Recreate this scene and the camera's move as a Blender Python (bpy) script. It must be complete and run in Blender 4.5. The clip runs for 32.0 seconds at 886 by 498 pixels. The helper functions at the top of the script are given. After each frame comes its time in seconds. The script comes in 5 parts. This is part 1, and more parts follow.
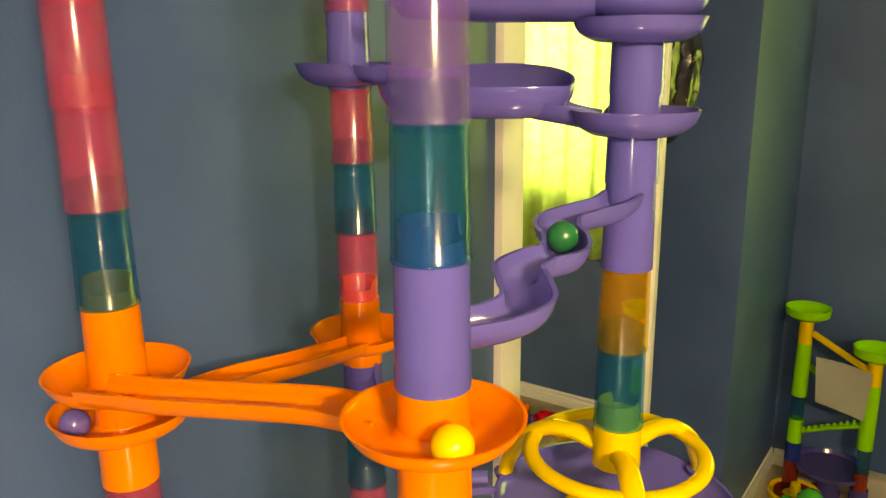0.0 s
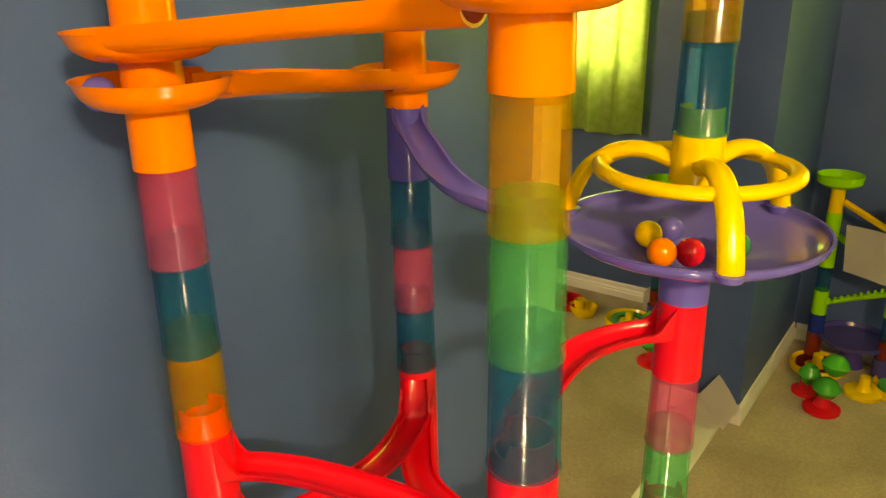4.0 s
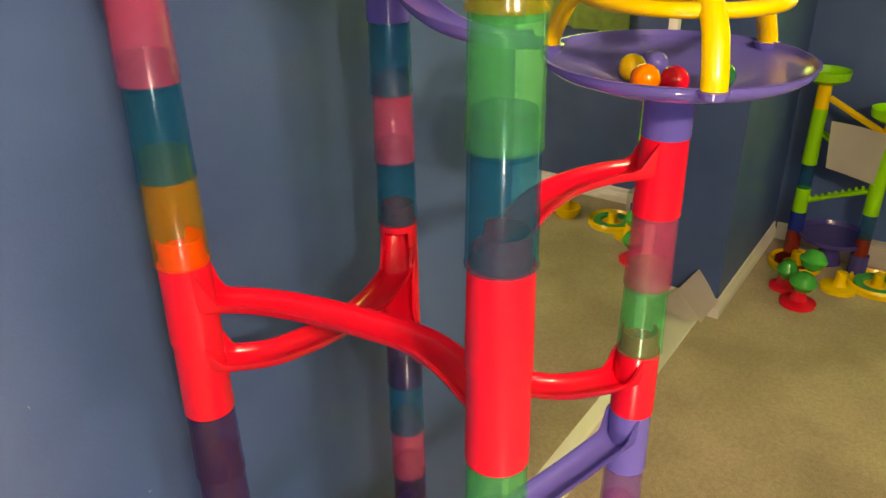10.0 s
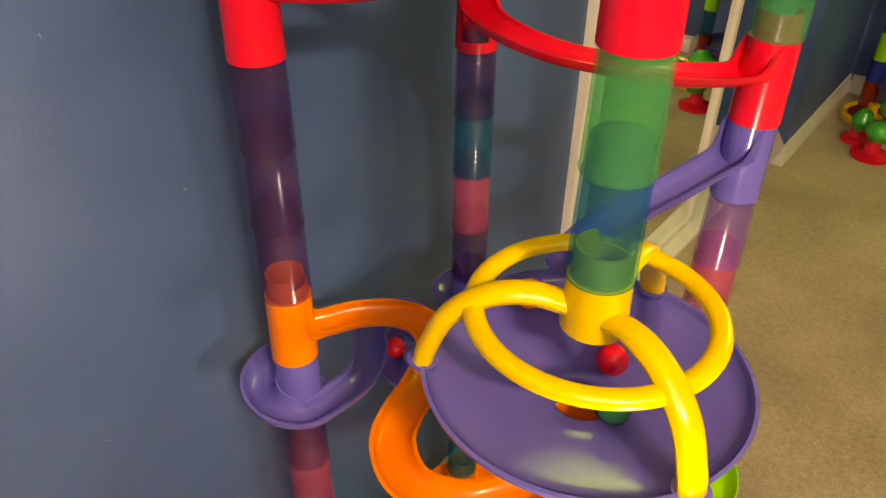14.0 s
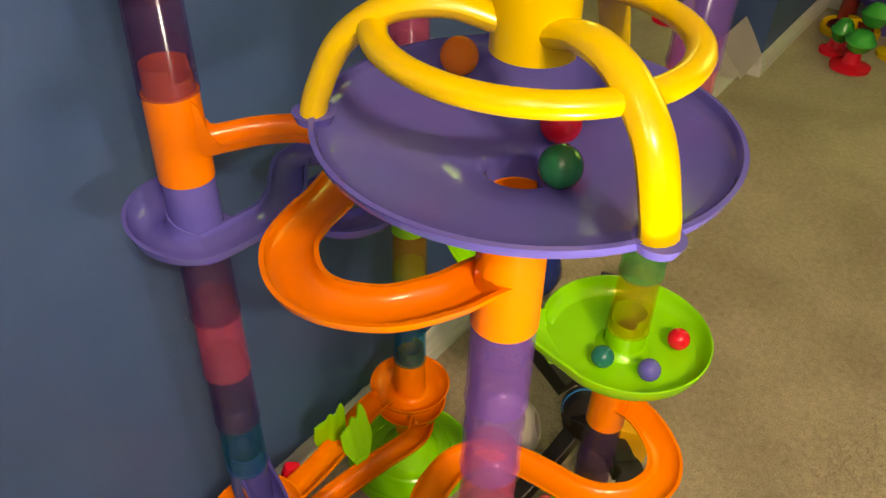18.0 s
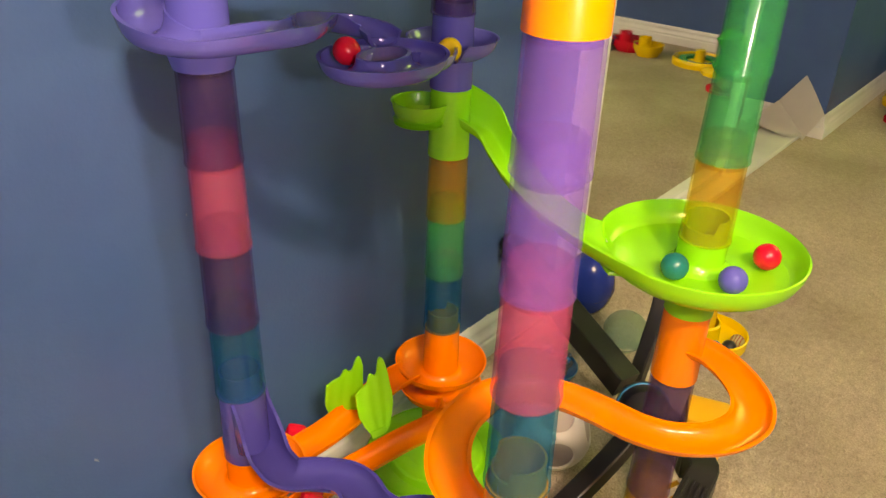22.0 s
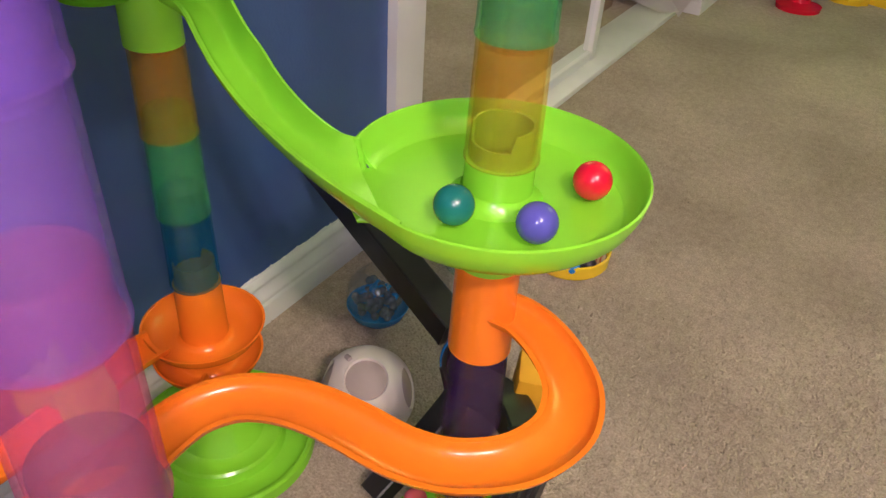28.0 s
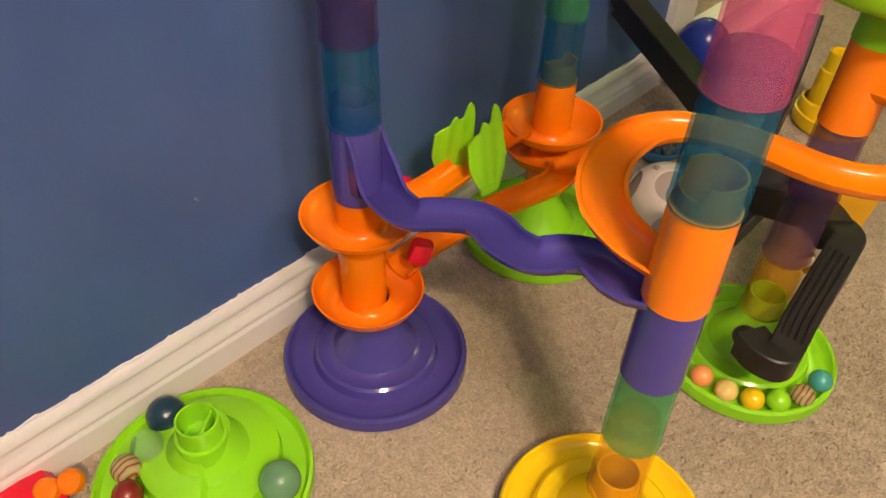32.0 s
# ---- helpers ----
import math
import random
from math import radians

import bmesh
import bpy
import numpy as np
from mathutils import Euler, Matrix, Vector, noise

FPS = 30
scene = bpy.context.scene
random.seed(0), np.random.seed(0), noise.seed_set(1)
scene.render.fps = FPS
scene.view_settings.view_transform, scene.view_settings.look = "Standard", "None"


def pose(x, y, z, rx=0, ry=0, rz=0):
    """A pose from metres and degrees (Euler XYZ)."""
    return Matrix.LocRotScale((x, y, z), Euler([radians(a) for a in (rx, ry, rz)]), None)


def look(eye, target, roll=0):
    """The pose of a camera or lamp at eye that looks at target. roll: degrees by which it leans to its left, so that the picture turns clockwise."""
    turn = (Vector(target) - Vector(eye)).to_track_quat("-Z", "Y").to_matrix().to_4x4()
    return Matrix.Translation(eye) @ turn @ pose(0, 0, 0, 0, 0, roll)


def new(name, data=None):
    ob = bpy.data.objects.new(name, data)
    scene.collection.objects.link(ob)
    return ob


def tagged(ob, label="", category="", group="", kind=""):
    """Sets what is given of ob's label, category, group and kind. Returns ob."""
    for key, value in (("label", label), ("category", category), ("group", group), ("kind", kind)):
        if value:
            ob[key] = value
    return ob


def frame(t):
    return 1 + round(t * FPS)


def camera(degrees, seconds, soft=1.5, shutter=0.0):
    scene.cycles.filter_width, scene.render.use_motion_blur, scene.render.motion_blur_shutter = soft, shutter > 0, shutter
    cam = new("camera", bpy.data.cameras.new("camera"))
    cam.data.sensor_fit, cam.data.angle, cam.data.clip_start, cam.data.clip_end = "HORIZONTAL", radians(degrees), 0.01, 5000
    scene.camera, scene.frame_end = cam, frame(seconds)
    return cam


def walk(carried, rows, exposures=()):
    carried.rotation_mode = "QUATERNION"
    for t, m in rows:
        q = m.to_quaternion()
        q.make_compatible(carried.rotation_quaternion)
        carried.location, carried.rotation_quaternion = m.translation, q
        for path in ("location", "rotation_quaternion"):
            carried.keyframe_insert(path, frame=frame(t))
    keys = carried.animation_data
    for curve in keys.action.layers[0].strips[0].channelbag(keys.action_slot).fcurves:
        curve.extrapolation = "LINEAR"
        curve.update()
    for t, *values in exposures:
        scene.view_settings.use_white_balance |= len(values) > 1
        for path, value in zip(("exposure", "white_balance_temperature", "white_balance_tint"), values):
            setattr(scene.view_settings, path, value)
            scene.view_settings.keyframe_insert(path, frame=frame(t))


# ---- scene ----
# the clip's camera brightens and cools its picture as it sinks away from the window
EXPOSURES = [(0.0, -0.2, 10300, 6), (1.5, -0.27, 10400, 6), (2.5, -0.33, 11200, 12), (4.5, -0.22, 11900, 6), (6.5, -0.3, 7800, 18), (9.0, -0.23, 7500, 19), (10.5, -0.13, 8300, 18), (12.0, -0.14, 8900, 17), (14.0, -0.28, 8900, 19), (15.5, -0.26, 8700, 17), (18.0, -0.5, 7600, 13), (19.0, -0.48, 7900, 12), (20.0, -0.26, 9900, 20), (21.0, 0.13, 7700, 16), (22.0, 0.15, 7200, 17), (23.0, 0.03, 6100, 25), (24.0, -0.1, 5700, 34), (28.0, -0.24, 5600, 31), (29.0, -0.22, 5700, 24), (30.0, -0.18, 6300, 21), (32.0, -0.2, 6800, 25)]
cam = camera(59.55, 32.0)
# seconds, place in metres, turn in degrees
ROWS = [
    (0.0, -0.0054, -0.0139, 1.7287, 75.69, 0.56, 35.07),
    (0.5, 0.0152, -0.0524, 1.7156, 75.14, 1.53, 34.79),
    (1.0, -0.0319, -0.0659, 1.6867, 73.43, 1.16, 35.31),
    (1.5, -0.0850, -0.0405, 1.6614, 71.83, 0.83, 37.01),
    (2.0, -0.1003, -0.0273, 1.6501, 70.05, 1.25, 38.33),
    (2.5, -0.1016, -0.0255, 1.6179, 69.07, 1.34, 38.09),
    (3.0, -0.0752, -0.0610, 1.5864, 69.58, 1.30, 37.60),
    (3.5, -0.0607, -0.0593, 1.5488, 70.16, 1.16, 36.88),
    (4.0, -0.0550, -0.0284, 1.5238, 69.77, 0.94, 35.56),
    (4.5, -0.0471, -0.0123, 1.5180, 69.03, 1.16, 34.27),
    (6.5, -0.0405, -0.0012, 1.5067, 67.85, 1.16, 32.93),
    (7.0, -0.0414, -0.0008, 1.5044, 67.53, 0.99, 32.81),
    (7.5, -0.0426, 0.0001, 1.5005, 67.20, 0.88, 32.76),
    (8.0, -0.0427, 0.0009, 1.4984, 66.93, 0.90, 32.77),
    (8.5, -0.0462, 0.0032, 1.4929, 66.49, 0.91, 32.89),
    (9.0, -0.0464, 0.0011, 1.4876, 65.90, 0.90, 33.08),
    (9.5, -0.0483, -0.0082, 1.4762, 64.98, 0.88, 33.50),
    (10.0, -0.0402, -0.0436, 1.4533, 63.61, 0.56, 34.50),
    (10.5, -0.0494, -0.0692, 1.4083, 62.53, -0.25, 35.70),
    (11.0, -0.0590, -0.0808, 1.3689, 62.23, -0.70, 36.55),
    (11.5, -0.0627, -0.0836, 1.3327, 61.85, -0.80, 37.16),
    (12.0, -0.0700, -0.0807, 1.3080, 60.73, -0.88, 37.72),
    (12.5, -0.0724, -0.0771, 1.2823, 59.60, -0.85, 37.92),
    (13.0, -0.0811, -0.0662, 1.2607, 58.44, -0.81, 38.05),
    (13.5, -0.0824, -0.0606, 1.2480, 57.09, -0.72, 37.99),
    (14.0, -0.0895, -0.0568, 1.2215, 55.30, -0.89, 37.92),
    (14.5, -0.0895, -0.0485, 1.2008, 53.60, -1.13, 37.96),
    (15.0, -0.0804, -0.0339, 1.1346, 52.91, -1.70, 37.45),
    (15.5, -0.0735, -0.0158, 1.0797, 53.40, -2.13, 36.74),
    (17.5, -0.0708, -0.0035, 1.0422, 52.12, -1.77, 36.36),
    (18.0, -0.0717, -0.0059, 1.0428, 52.22, -1.74, 36.23),
    (18.5, -0.0712, -0.0091, 1.0379, 52.26, -1.87, 36.38),
    (19.0, -0.0769, -0.0280, 1.0298, 53.07, -2.88, 37.08),
    (19.5, -0.0917, -0.0666, 1.0109, 54.87, -4.08, 38.73),
    (20.0, -0.0966, -0.0840, 0.9773, 56.08, -4.22, 40.37),
    (20.5, -0.0801, -0.0936, 0.8971, 58.02, -4.31, 41.82),
    (21.0, -0.0747, -0.1028, 0.8229, 62.18, -4.14, 43.00),
    (21.5, -0.0625, -0.0693, 0.8012, 62.63, -2.94, 41.97),
    (22.0, -0.0469, -0.0162, 0.7786, 61.64, -2.15, 40.21),
    (22.5, -0.0498, 0.0624, 0.7520, 60.72, -1.90, 38.29),
    (23.0, -0.0622, 0.1556, 0.7383, 60.22, -1.61, 35.82),
    (23.5, -0.0907, 0.2309, 0.7150, 58.65, -1.42, 34.25),
    (24.0, -0.0967, 0.2641, 0.6949, 57.54, -1.90, 33.62),
    (24.5, -0.0893, 0.2627, 0.6945, 56.32, -2.26, 33.36),
    (25.0, -0.0798, 0.2600, 0.6915, 55.97, -2.57, 32.90),
    (25.5, -0.0841, 0.2604, 0.6899, 54.74, -2.65, 32.15),
    (27.5, -0.0766, 0.2597, 0.6880, 54.25, -3.25, 32.21),
    (28.0, -0.0775, 0.2463, 0.6904, 54.19, -3.20, 32.43),
    (28.5, -0.0691, 0.1909, 0.7026, 54.27, -3.00, 32.75),
    (29.0, -0.0634, 0.1268, 0.7155, 53.79, -2.51, 33.16),
    (29.5, -0.0498, 0.0677, 0.7242, 52.20, -1.96, 34.88),
    (30.0, -0.0570, 0.0134, 0.7206, 51.52, -2.24, 37.47),
    (30.5, -0.0668, -0.0202, 0.7147, 52.42, -2.71, 39.45),
    (31.0, -0.0802, -0.0465, 0.7128, 52.53, -2.99, 40.59),
    (31.5, -0.1107, -0.0587, 0.6801, 50.30, -2.36, 41.98),
    (32.0, -0.1242, -0.0432, 0.6652, 48.09, -1.78, 43.65),
]
walk(cam, [(t, pose(*p)) for t, *p in ROWS], EXPOSURES)

# ---- light ----
world = bpy.data.worlds.new("world")
scene.world = world
world.use_nodes = True
wn = world.node_tree.nodes
sky = wn.new("ShaderNodeTexSky")
sky.sky_type, sky.sun_disc, sky.sun_elevation, sky.sun_rotation = "NISHITA", False, radians(40), radians(20)
wn["Background"].inputs[1].default_value = 0.12
world.node_tree.links.new(sky.outputs[0], wn["Background"].inputs[0])


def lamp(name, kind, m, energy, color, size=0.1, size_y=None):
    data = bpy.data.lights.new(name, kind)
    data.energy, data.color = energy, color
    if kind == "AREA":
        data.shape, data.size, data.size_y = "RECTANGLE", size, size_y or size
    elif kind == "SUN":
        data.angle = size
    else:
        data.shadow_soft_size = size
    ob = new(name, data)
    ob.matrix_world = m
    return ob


BULBS = ((1.13, -0.70), (1.28, -0.60))
for bx, by in BULBS:
    lamp("ceiling_bulb", "POINT", pose(bx, by, 2.16), 104, (1.0, 0.82, 0.56), 0.045)
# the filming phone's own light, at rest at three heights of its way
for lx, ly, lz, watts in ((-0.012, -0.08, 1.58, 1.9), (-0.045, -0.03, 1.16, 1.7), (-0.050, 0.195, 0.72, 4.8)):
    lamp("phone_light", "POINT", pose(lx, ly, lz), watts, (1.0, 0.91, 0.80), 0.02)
lamp("window_daylight", "AREA", look((0.58, 3.44, 1.66), (0.3, 0.0, 1.1)), 56, (0.96, 1.0, 0.74), 1.0, 0.86)

# ---- materials ----


def nodes_of(name):
    m = bpy.data.materials.new(name)
    m.use_nodes = True
    nt = m.node_tree
    return m, nt.nodes, nt.links, nt.nodes["Principled BSDF"]


def noise_mix(n, l, a, b, scale, detail=4.0, low=0.35, high=0.65, coords="Object"):
    tc = n.new("ShaderNodeTexCoord")
    tx = n.new("ShaderNodeTexNoise")
    tx.inputs["Scale"].default_value, tx.inputs["Detail"].default_value = scale, detail
    l.new(tc.outputs[coords], tx.inputs["Vector"])
    rp = n.new("ShaderNodeValToRGB")
    rp.color_ramp.elements[0].position, rp.color_ramp.elements[1].position = low, high
    rp.color_ramp.elements[0].color, rp.color_ramp.elements[1].color = (*a, 1), (*b, 1)
    l.new(tx.outputs["Fac"], rp.inputs["Fac"])
    return rp.outputs["Color"], tx.outputs["Fac"]


def bump(n, l, height, strength, distance, bsdf):
    b = n.new("ShaderNodeBump")
    b.inputs["Strength"].default_value, b.inputs["Distance"].default_value = strength, distance
    l.new(height, b.inputs["Height"])
    l.new(b.outputs[0], bsdf.inputs["Normal"])


def plastic(name, color, rough=0.22, worn=0.97):
    """Moulded toy plastic: even colour, faint cloudiness, fine scratches in the gloss."""
    m, n, l, p = nodes_of(name)
    col, _ = noise_mix(n, l, tuple(c * worn for c in color), color, 14.0, 2.0, 0.2, 0.8)
    l.new(col, p.inputs["Base Color"])
    sm, h = noise_mix(n, l, (rough * 0.9,) * 3, (rough * 1.15,) * 3, 60.0, 3.0, 0.2, 0.8)
    l.new(sm, p.inputs["Roughness"])
    return m


def clear_plastic(name, through_color, body, amount=0.2):
    """Tinted see-through plastic: a tube's two walls let through_color pass, the rest scatters in the wall; the skin glosses."""
    m, n, l, p = nodes_of(name)
    n.remove(p)
    col, _ = noise_mix(n, l, tuple(c * 0.95 for c in body), body, 18.0, 2.0, 0.25, 0.75)
    df = n.new("ShaderNodeBsdfDiffuse")
    l.new(col, df.inputs[0])
    tl = n.new("ShaderNodeBsdfTranslucent")
    l.new(col, tl.inputs[0])
    milk = n.new("ShaderNodeMixShader")
    milk.inputs[0].default_value = 0.45
    l.new(df.outputs[0], milk.inputs[1])
    l.new(tl.outputs[0], milk.inputs[2])
    tr = n.new("ShaderNodeBsdfTransparent")
    tr.inputs[0].default_value = (*[max(c, 0.0005) ** 0.25 for c in through_color], 1)
    mix = n.new("ShaderNodeMixShader")
    mix.inputs[0].default_value = amount
    l.new(tr.outputs[0], mix.inputs[1])
    l.new(milk.outputs[0], mix.inputs[2])
    gl = n.new("ShaderNodeBsdfGlossy")
    gl.inputs["Roughness"].default_value = 0.14
    top = n.new("ShaderNodeMixShader")
    top.inputs[0].default_value = 0.045
    l.new(mix.outputs[0], top.inputs[1])
    l.new(gl.outputs[0], top.inputs[2])
    l.new(top.outputs[0], n["Material Output"].inputs["Surface"])
    return m


def painted(name, a, b, scale=3.0, rough=0.6, grain=260.0, strength=0.12, sheen=0.5):
    m, n, l, p = nodes_of(name)
    col, _ = noise_mix(n, l, a, b, scale, 5.0)
    l.new(col, p.inputs["Base Color"])
    p.inputs["Roughness"].default_value, p.inputs["Specular IOR Level"].default_value = rough, sheen
    _, h = noise_mix(n, l, a, b, grain, 3.0)
    bump(n, l, h, strength, 0.002, p)
    return m


ORANGE = plastic("orange_plastic", (0.94, 0.215, 0.002))
RED = plastic("red_plastic", (0.78, 0.008, 0.030))
PURPLE = plastic("purple_plastic", (0.114, 0.100, 0.44), 0.13)
POLISHED = plastic("polished_purple_plastic", (0.114, 0.100, 0.44), 0.10)
YELLOW = plastic("yellow_plastic", (0.90, 0.60, 0.006))
LIME = plastic("lime_plastic", (0.26, 0.70, 0.012))
GREEN = plastic("green_plastic", (0.03, 0.38, 0.05))
BOTTLE = plastic("bottle_green_plastic", (0.010, 0.155, 0.055))
BLUE = plastic("blue_plastic", (0.01, 0.03, 0.25))
BLACK = plastic("black_plastic", (0.013, 0.011, 0.010), 0.42)
GREY = plastic("grey_plastic", (0.25, 0.25, 0.26), 0.4)
CREAM = plastic("cream_plastic", (0.72, 0.64, 0.56), 0.35)
PINK = plastic("pink_plastic", (0.85, 0.16, 0.2))
TEAL = plastic("teal_plastic", (0.01, 0.17, 0.14))
C_PINK = clear_plastic("clear_pink", (0.90, 0.38, 0.50), (0.97, 0.19, 0.40), 0.19)
C_TEAL = clear_plastic("clear_teal", (0.085, 0.38, 0.60), (0.01, 0.33, 0.52), 0.125)
C_AMBER = clear_plastic("clear_amber", (0.98, 0.66, 0.12), (0.98, 0.54, 0.03), 0.125)
C_GREEN = clear_plastic("clear_green", (0.26, 0.78, 0.40), (0.15, 0.74, 0.31), 0.165)
C_PLUM = clear_plastic("clear_plum", (0.40, 0.25, 0.47), (0.22, 0.10, 0.33), 0.125)
C_MAUVE = clear_plastic("clear_mauve", (0.68, 0.53, 0.76), (0.42, 0.21, 0.80), 0.17)
DEEP = plastic("deep_purple_plastic", (0.064, 0.051, 0.255), 0.12)

# broad mottling puts the wall's soft reflections and haze into its blue
WALL = painted("hazy_blue_wall_paint", (0.035, 0.079, 0.215), (0.060, 0.118, 0.290), 2.2, 0.44, sheen=0.6)
TRIM = painted("white_trim_paint", (0.68, 0.66, 0.62), (0.78, 0.76, 0.72), 6.0, 0.4, 90.0, 0.06)
SCUFF = painted("bared_plaster", (0.17, 0.21, 0.31), (0.26, 0.29, 0.37), 40.0, 0.7)
CEIL = painted("white_ceiling_paint", (0.70, 0.69, 0.66), (0.76, 0.75, 0.72), 4.0, 0.8)
# one near-black grey for the closet's back and side walls
DARK = painted("closet_near_black", (0.05, 0.05, 0.055), (0.07, 0.07, 0.075), 3.0, 0.8)


def carpet_material():
    m, n, l, p = nodes_of("beige_carpet")
    fine, h = noise_mix(n, l, (0.42, 0.345, 0.250), (0.66, 0.550, 0.41), 330.0, 5.0, 0.3, 0.7)
    tuft, h2 = noise_mix(n, l, (0.84, 0.84, 0.84), (1.0, 1.0, 1.0), 75.0, 4.0, 0.35, 0.65)
    big, _ = noise_mix(n, l, (0.78, 0.77, 0.75), (1.0, 1.0, 1.0), 3.2, 6.0, 0.36, 0.62)
    last = fine
    for other in (tuft, big):
        mul = n.new("ShaderNodeMix")
        mul.data_type, mul.blend_type = "RGBA", "MULTIPLY"
        mul.inputs["Factor"].default_value = 1.0
        l.new(last, mul.inputs["A"])
        l.new(other, mul.inputs["B"])
        last = mul.outputs["Result"]
    l.new(last, p.inputs["Base Color"])
    p.inputs["Roughness"].default_value = 0.95
    p.inputs["Specular IOR Level"].default_value = 0.1
    add = n.new("ShaderNodeMath")
    add.operation = "ADD"
    l.new(h, add.inputs[0])
    l.new(h2, add.inputs[1])
    bump(n, l, add.outputs[0], 0.6, 0.005, p)
    return m


CARPET = carpet_material()


def mirror_material():
    m, n, l, p = nodes_of("mirror_glass")
    p.inputs["Base Color"].default_value = (0.86, 0.88, 0.86, 1)
    p.inputs["Metallic"].default_value = 1.0
    _, h = noise_mix(n, l, (0, 0, 0), (1, 1, 1), 7.0, 3.0)
    sm, _ = noise_mix(n, l, (0.0, 0.0, 0.0), (0.035, 0.035, 0.035), 9.0, 5.0)
    l.new(sm, p.inputs["Roughness"])
    return m


MIRROR = mirror_material()


def curtain_material():
    m, n, l, p = nodes_of("lime_curtain_cloth")
    col, h = noise_mix(n, l, (0.47, 0.66, 0.15), (0.59, 0.77, 0.22), 30.0)
    l.new(col, p.inputs["Base Color"])
    p.inputs["Roughness"].default_value = 0.9
    tl = n.new("ShaderNodeBsdfTranslucent")
    l.new(col, tl.inputs[0])
    mix = n.new("ShaderNodeMixShader")
    mix.inputs[0].default_value = 0.7
    l.new(p.outputs[0], mix.inputs[1])
    l.new(tl.outputs[0], mix.inputs[2])
    l.new(mix.outputs[0], n["Material Output"].inputs["Surface"])
    return m


CURTAIN = curtain_material()

# ---- mesh helpers ----


def to_mesh(name, bm, material, sharp=35):
    bmesh.ops.recalc_face_normals(bm, faces=bm.faces)
    me = bpy.data.meshes.new(name)
    bm.to_mesh(me)
    bm.free()
    me.materials.append(material)
    if sharp:
        me.shade_smooth()
        me.set_sharp_from_angle(angle=radians(sharp))
    return me


def part(name, bm, material, parent=None, label="", sharp=35, m=None):
    me = bm if isinstance(bm, bpy.types.Mesh) else to_mesh(name, bm, material, sharp)
    ob = new(name, me)
    if parent:
        ob.parent = parent
    if m is not None:
        ob.matrix_basis = m
    if label:
        ob["label"] = label
    return ob


def thing(name, place, label, category, group="", rz=0.0):
    ob = new(name)
    ob.empty_display_size = 0.02
    ob.matrix_basis = pose(*place, 0, 0, rz)
    return tagged(ob, label, category, group)


def lathe(profile, seg=40, shape=None, closed=True, bm=None):
    """Turns a closed profile of (radius, height) about z; shape(angle, radius, height) may bend it."""
    bm = bm or bmesh.new()
    rings = []
    for i in range(seg):
        a = 2 * math.pi * i / seg
        ring = []
        for r, z in profile:
            rr, zz = shape(a, r, z) if shape else (r, z)
            ring.append(bm.verts.new((rr * math.cos(a), rr * math.sin(a), zz)))
        rings.append(ring)
    k = len(profile)
    for i in range(seg):
        a, b = rings[i], rings[(i + 1) % seg]
        for j in range(k if closed else k - 1):
            bm.faces.new((a[j], b[j], b[(j + 1) % k], a[(j + 1) % k]))
    return bm


def soft(profile, per=3):
    """A rounded (radius, height) line through the points of a profile."""
    return [(max(q.x, 0.0), q.z) for q in smooth_path([(r, 0, z) for r, z in profile], per)]


def box(bm, size, at=(0, 0, 0), bevel=0.0, rot=None):
    r = bmesh.ops.create_cube(bm, size=1.0)
    mm = Matrix.Translation(at) @ (rot or Matrix()) @ Matrix.Diagonal((*size, 1))
    bmesh.ops.transform(bm, matrix=mm, verts=r["verts"])
    if bevel:
        edges = list({e for v in r["verts"] for e in v.link_edges})
        bmesh.ops.bevel(bm, geom=edges, offset=bevel, segments=2, affect="EDGES", profile=0.6)
    return bm


def ball(bm, radius, at=(0, 0, 0), seg=20, squash=(1, 1, 1)):
    r = bmesh.ops.create_uvsphere(bm, u_segments=seg, v_segments=seg // 2 + 2, radius=radius)
    bmesh.ops.transform(bm, matrix=Matrix.Translation(at) @ Matrix.Diagonal((*squash, 1)), verts=r["verts"])
    return bm


def smooth_path(points, per=8):
    """A smooth line through the points (Catmull-Rom)."""
    p = [Vector(q) for q in points]
    p = [2 * p[0] - p[1], *p, 2 * p[-1] - p[-2]]
    out = []
    for i in range(1, len(p) - 2):
        a, b, c, d = p[i - 1:i + 3]
        for s in range(per):
            t = s / per
            out.append(0.5 * (2 * b + (c - a) * t + (2 * a - 5 * b + 4 * c - d) * t * t + (3 * b - a - 3 * c + d) * t ** 3))
    out.append(p[-2])
    return out


def sweep(line, section, bm=None, widen=1.0, loop=False):
    """Sweeps a closed section of (side, up) along the line, upright."""
    bm = bm or bmesh.new()
    rings, n = [], len(line)
    for i, q in enumerate(line):
        a, b = (line[(i - 1) % n], line[(i + 1) % n]) if loop else (line[max(i - 1, 0)], line[min(i + 1, n - 1)])
        tan = (b - a).normalized()
        side = tan.cross(Vector((0, 0, 1)))
        side = side.normalized() if side.length > 1e-4 else Vector((1, 0, 0))
        up = side.cross(tan)
        k = widen(i / (n - 1)) if callable(widen) else 1.0 + (widen - 1.0) * (i / (n - 1)) ** 2
        rings.append([bm.verts.new(q + side * s * k + up * u) for s, u in section])
    m = len(section)
    for i in range(n if loop else n - 1):
        a, b = rings[i], rings[(i + 1) % n]
        for j in range(m):
            bm.faces.new((a[j], a[(j + 1) % m], b[(j + 1) % m], b[j]))
    if not loop:
        bm.faces.new(rings[0])
        bm.faces.new(rings[-1][::-1])
    return bm


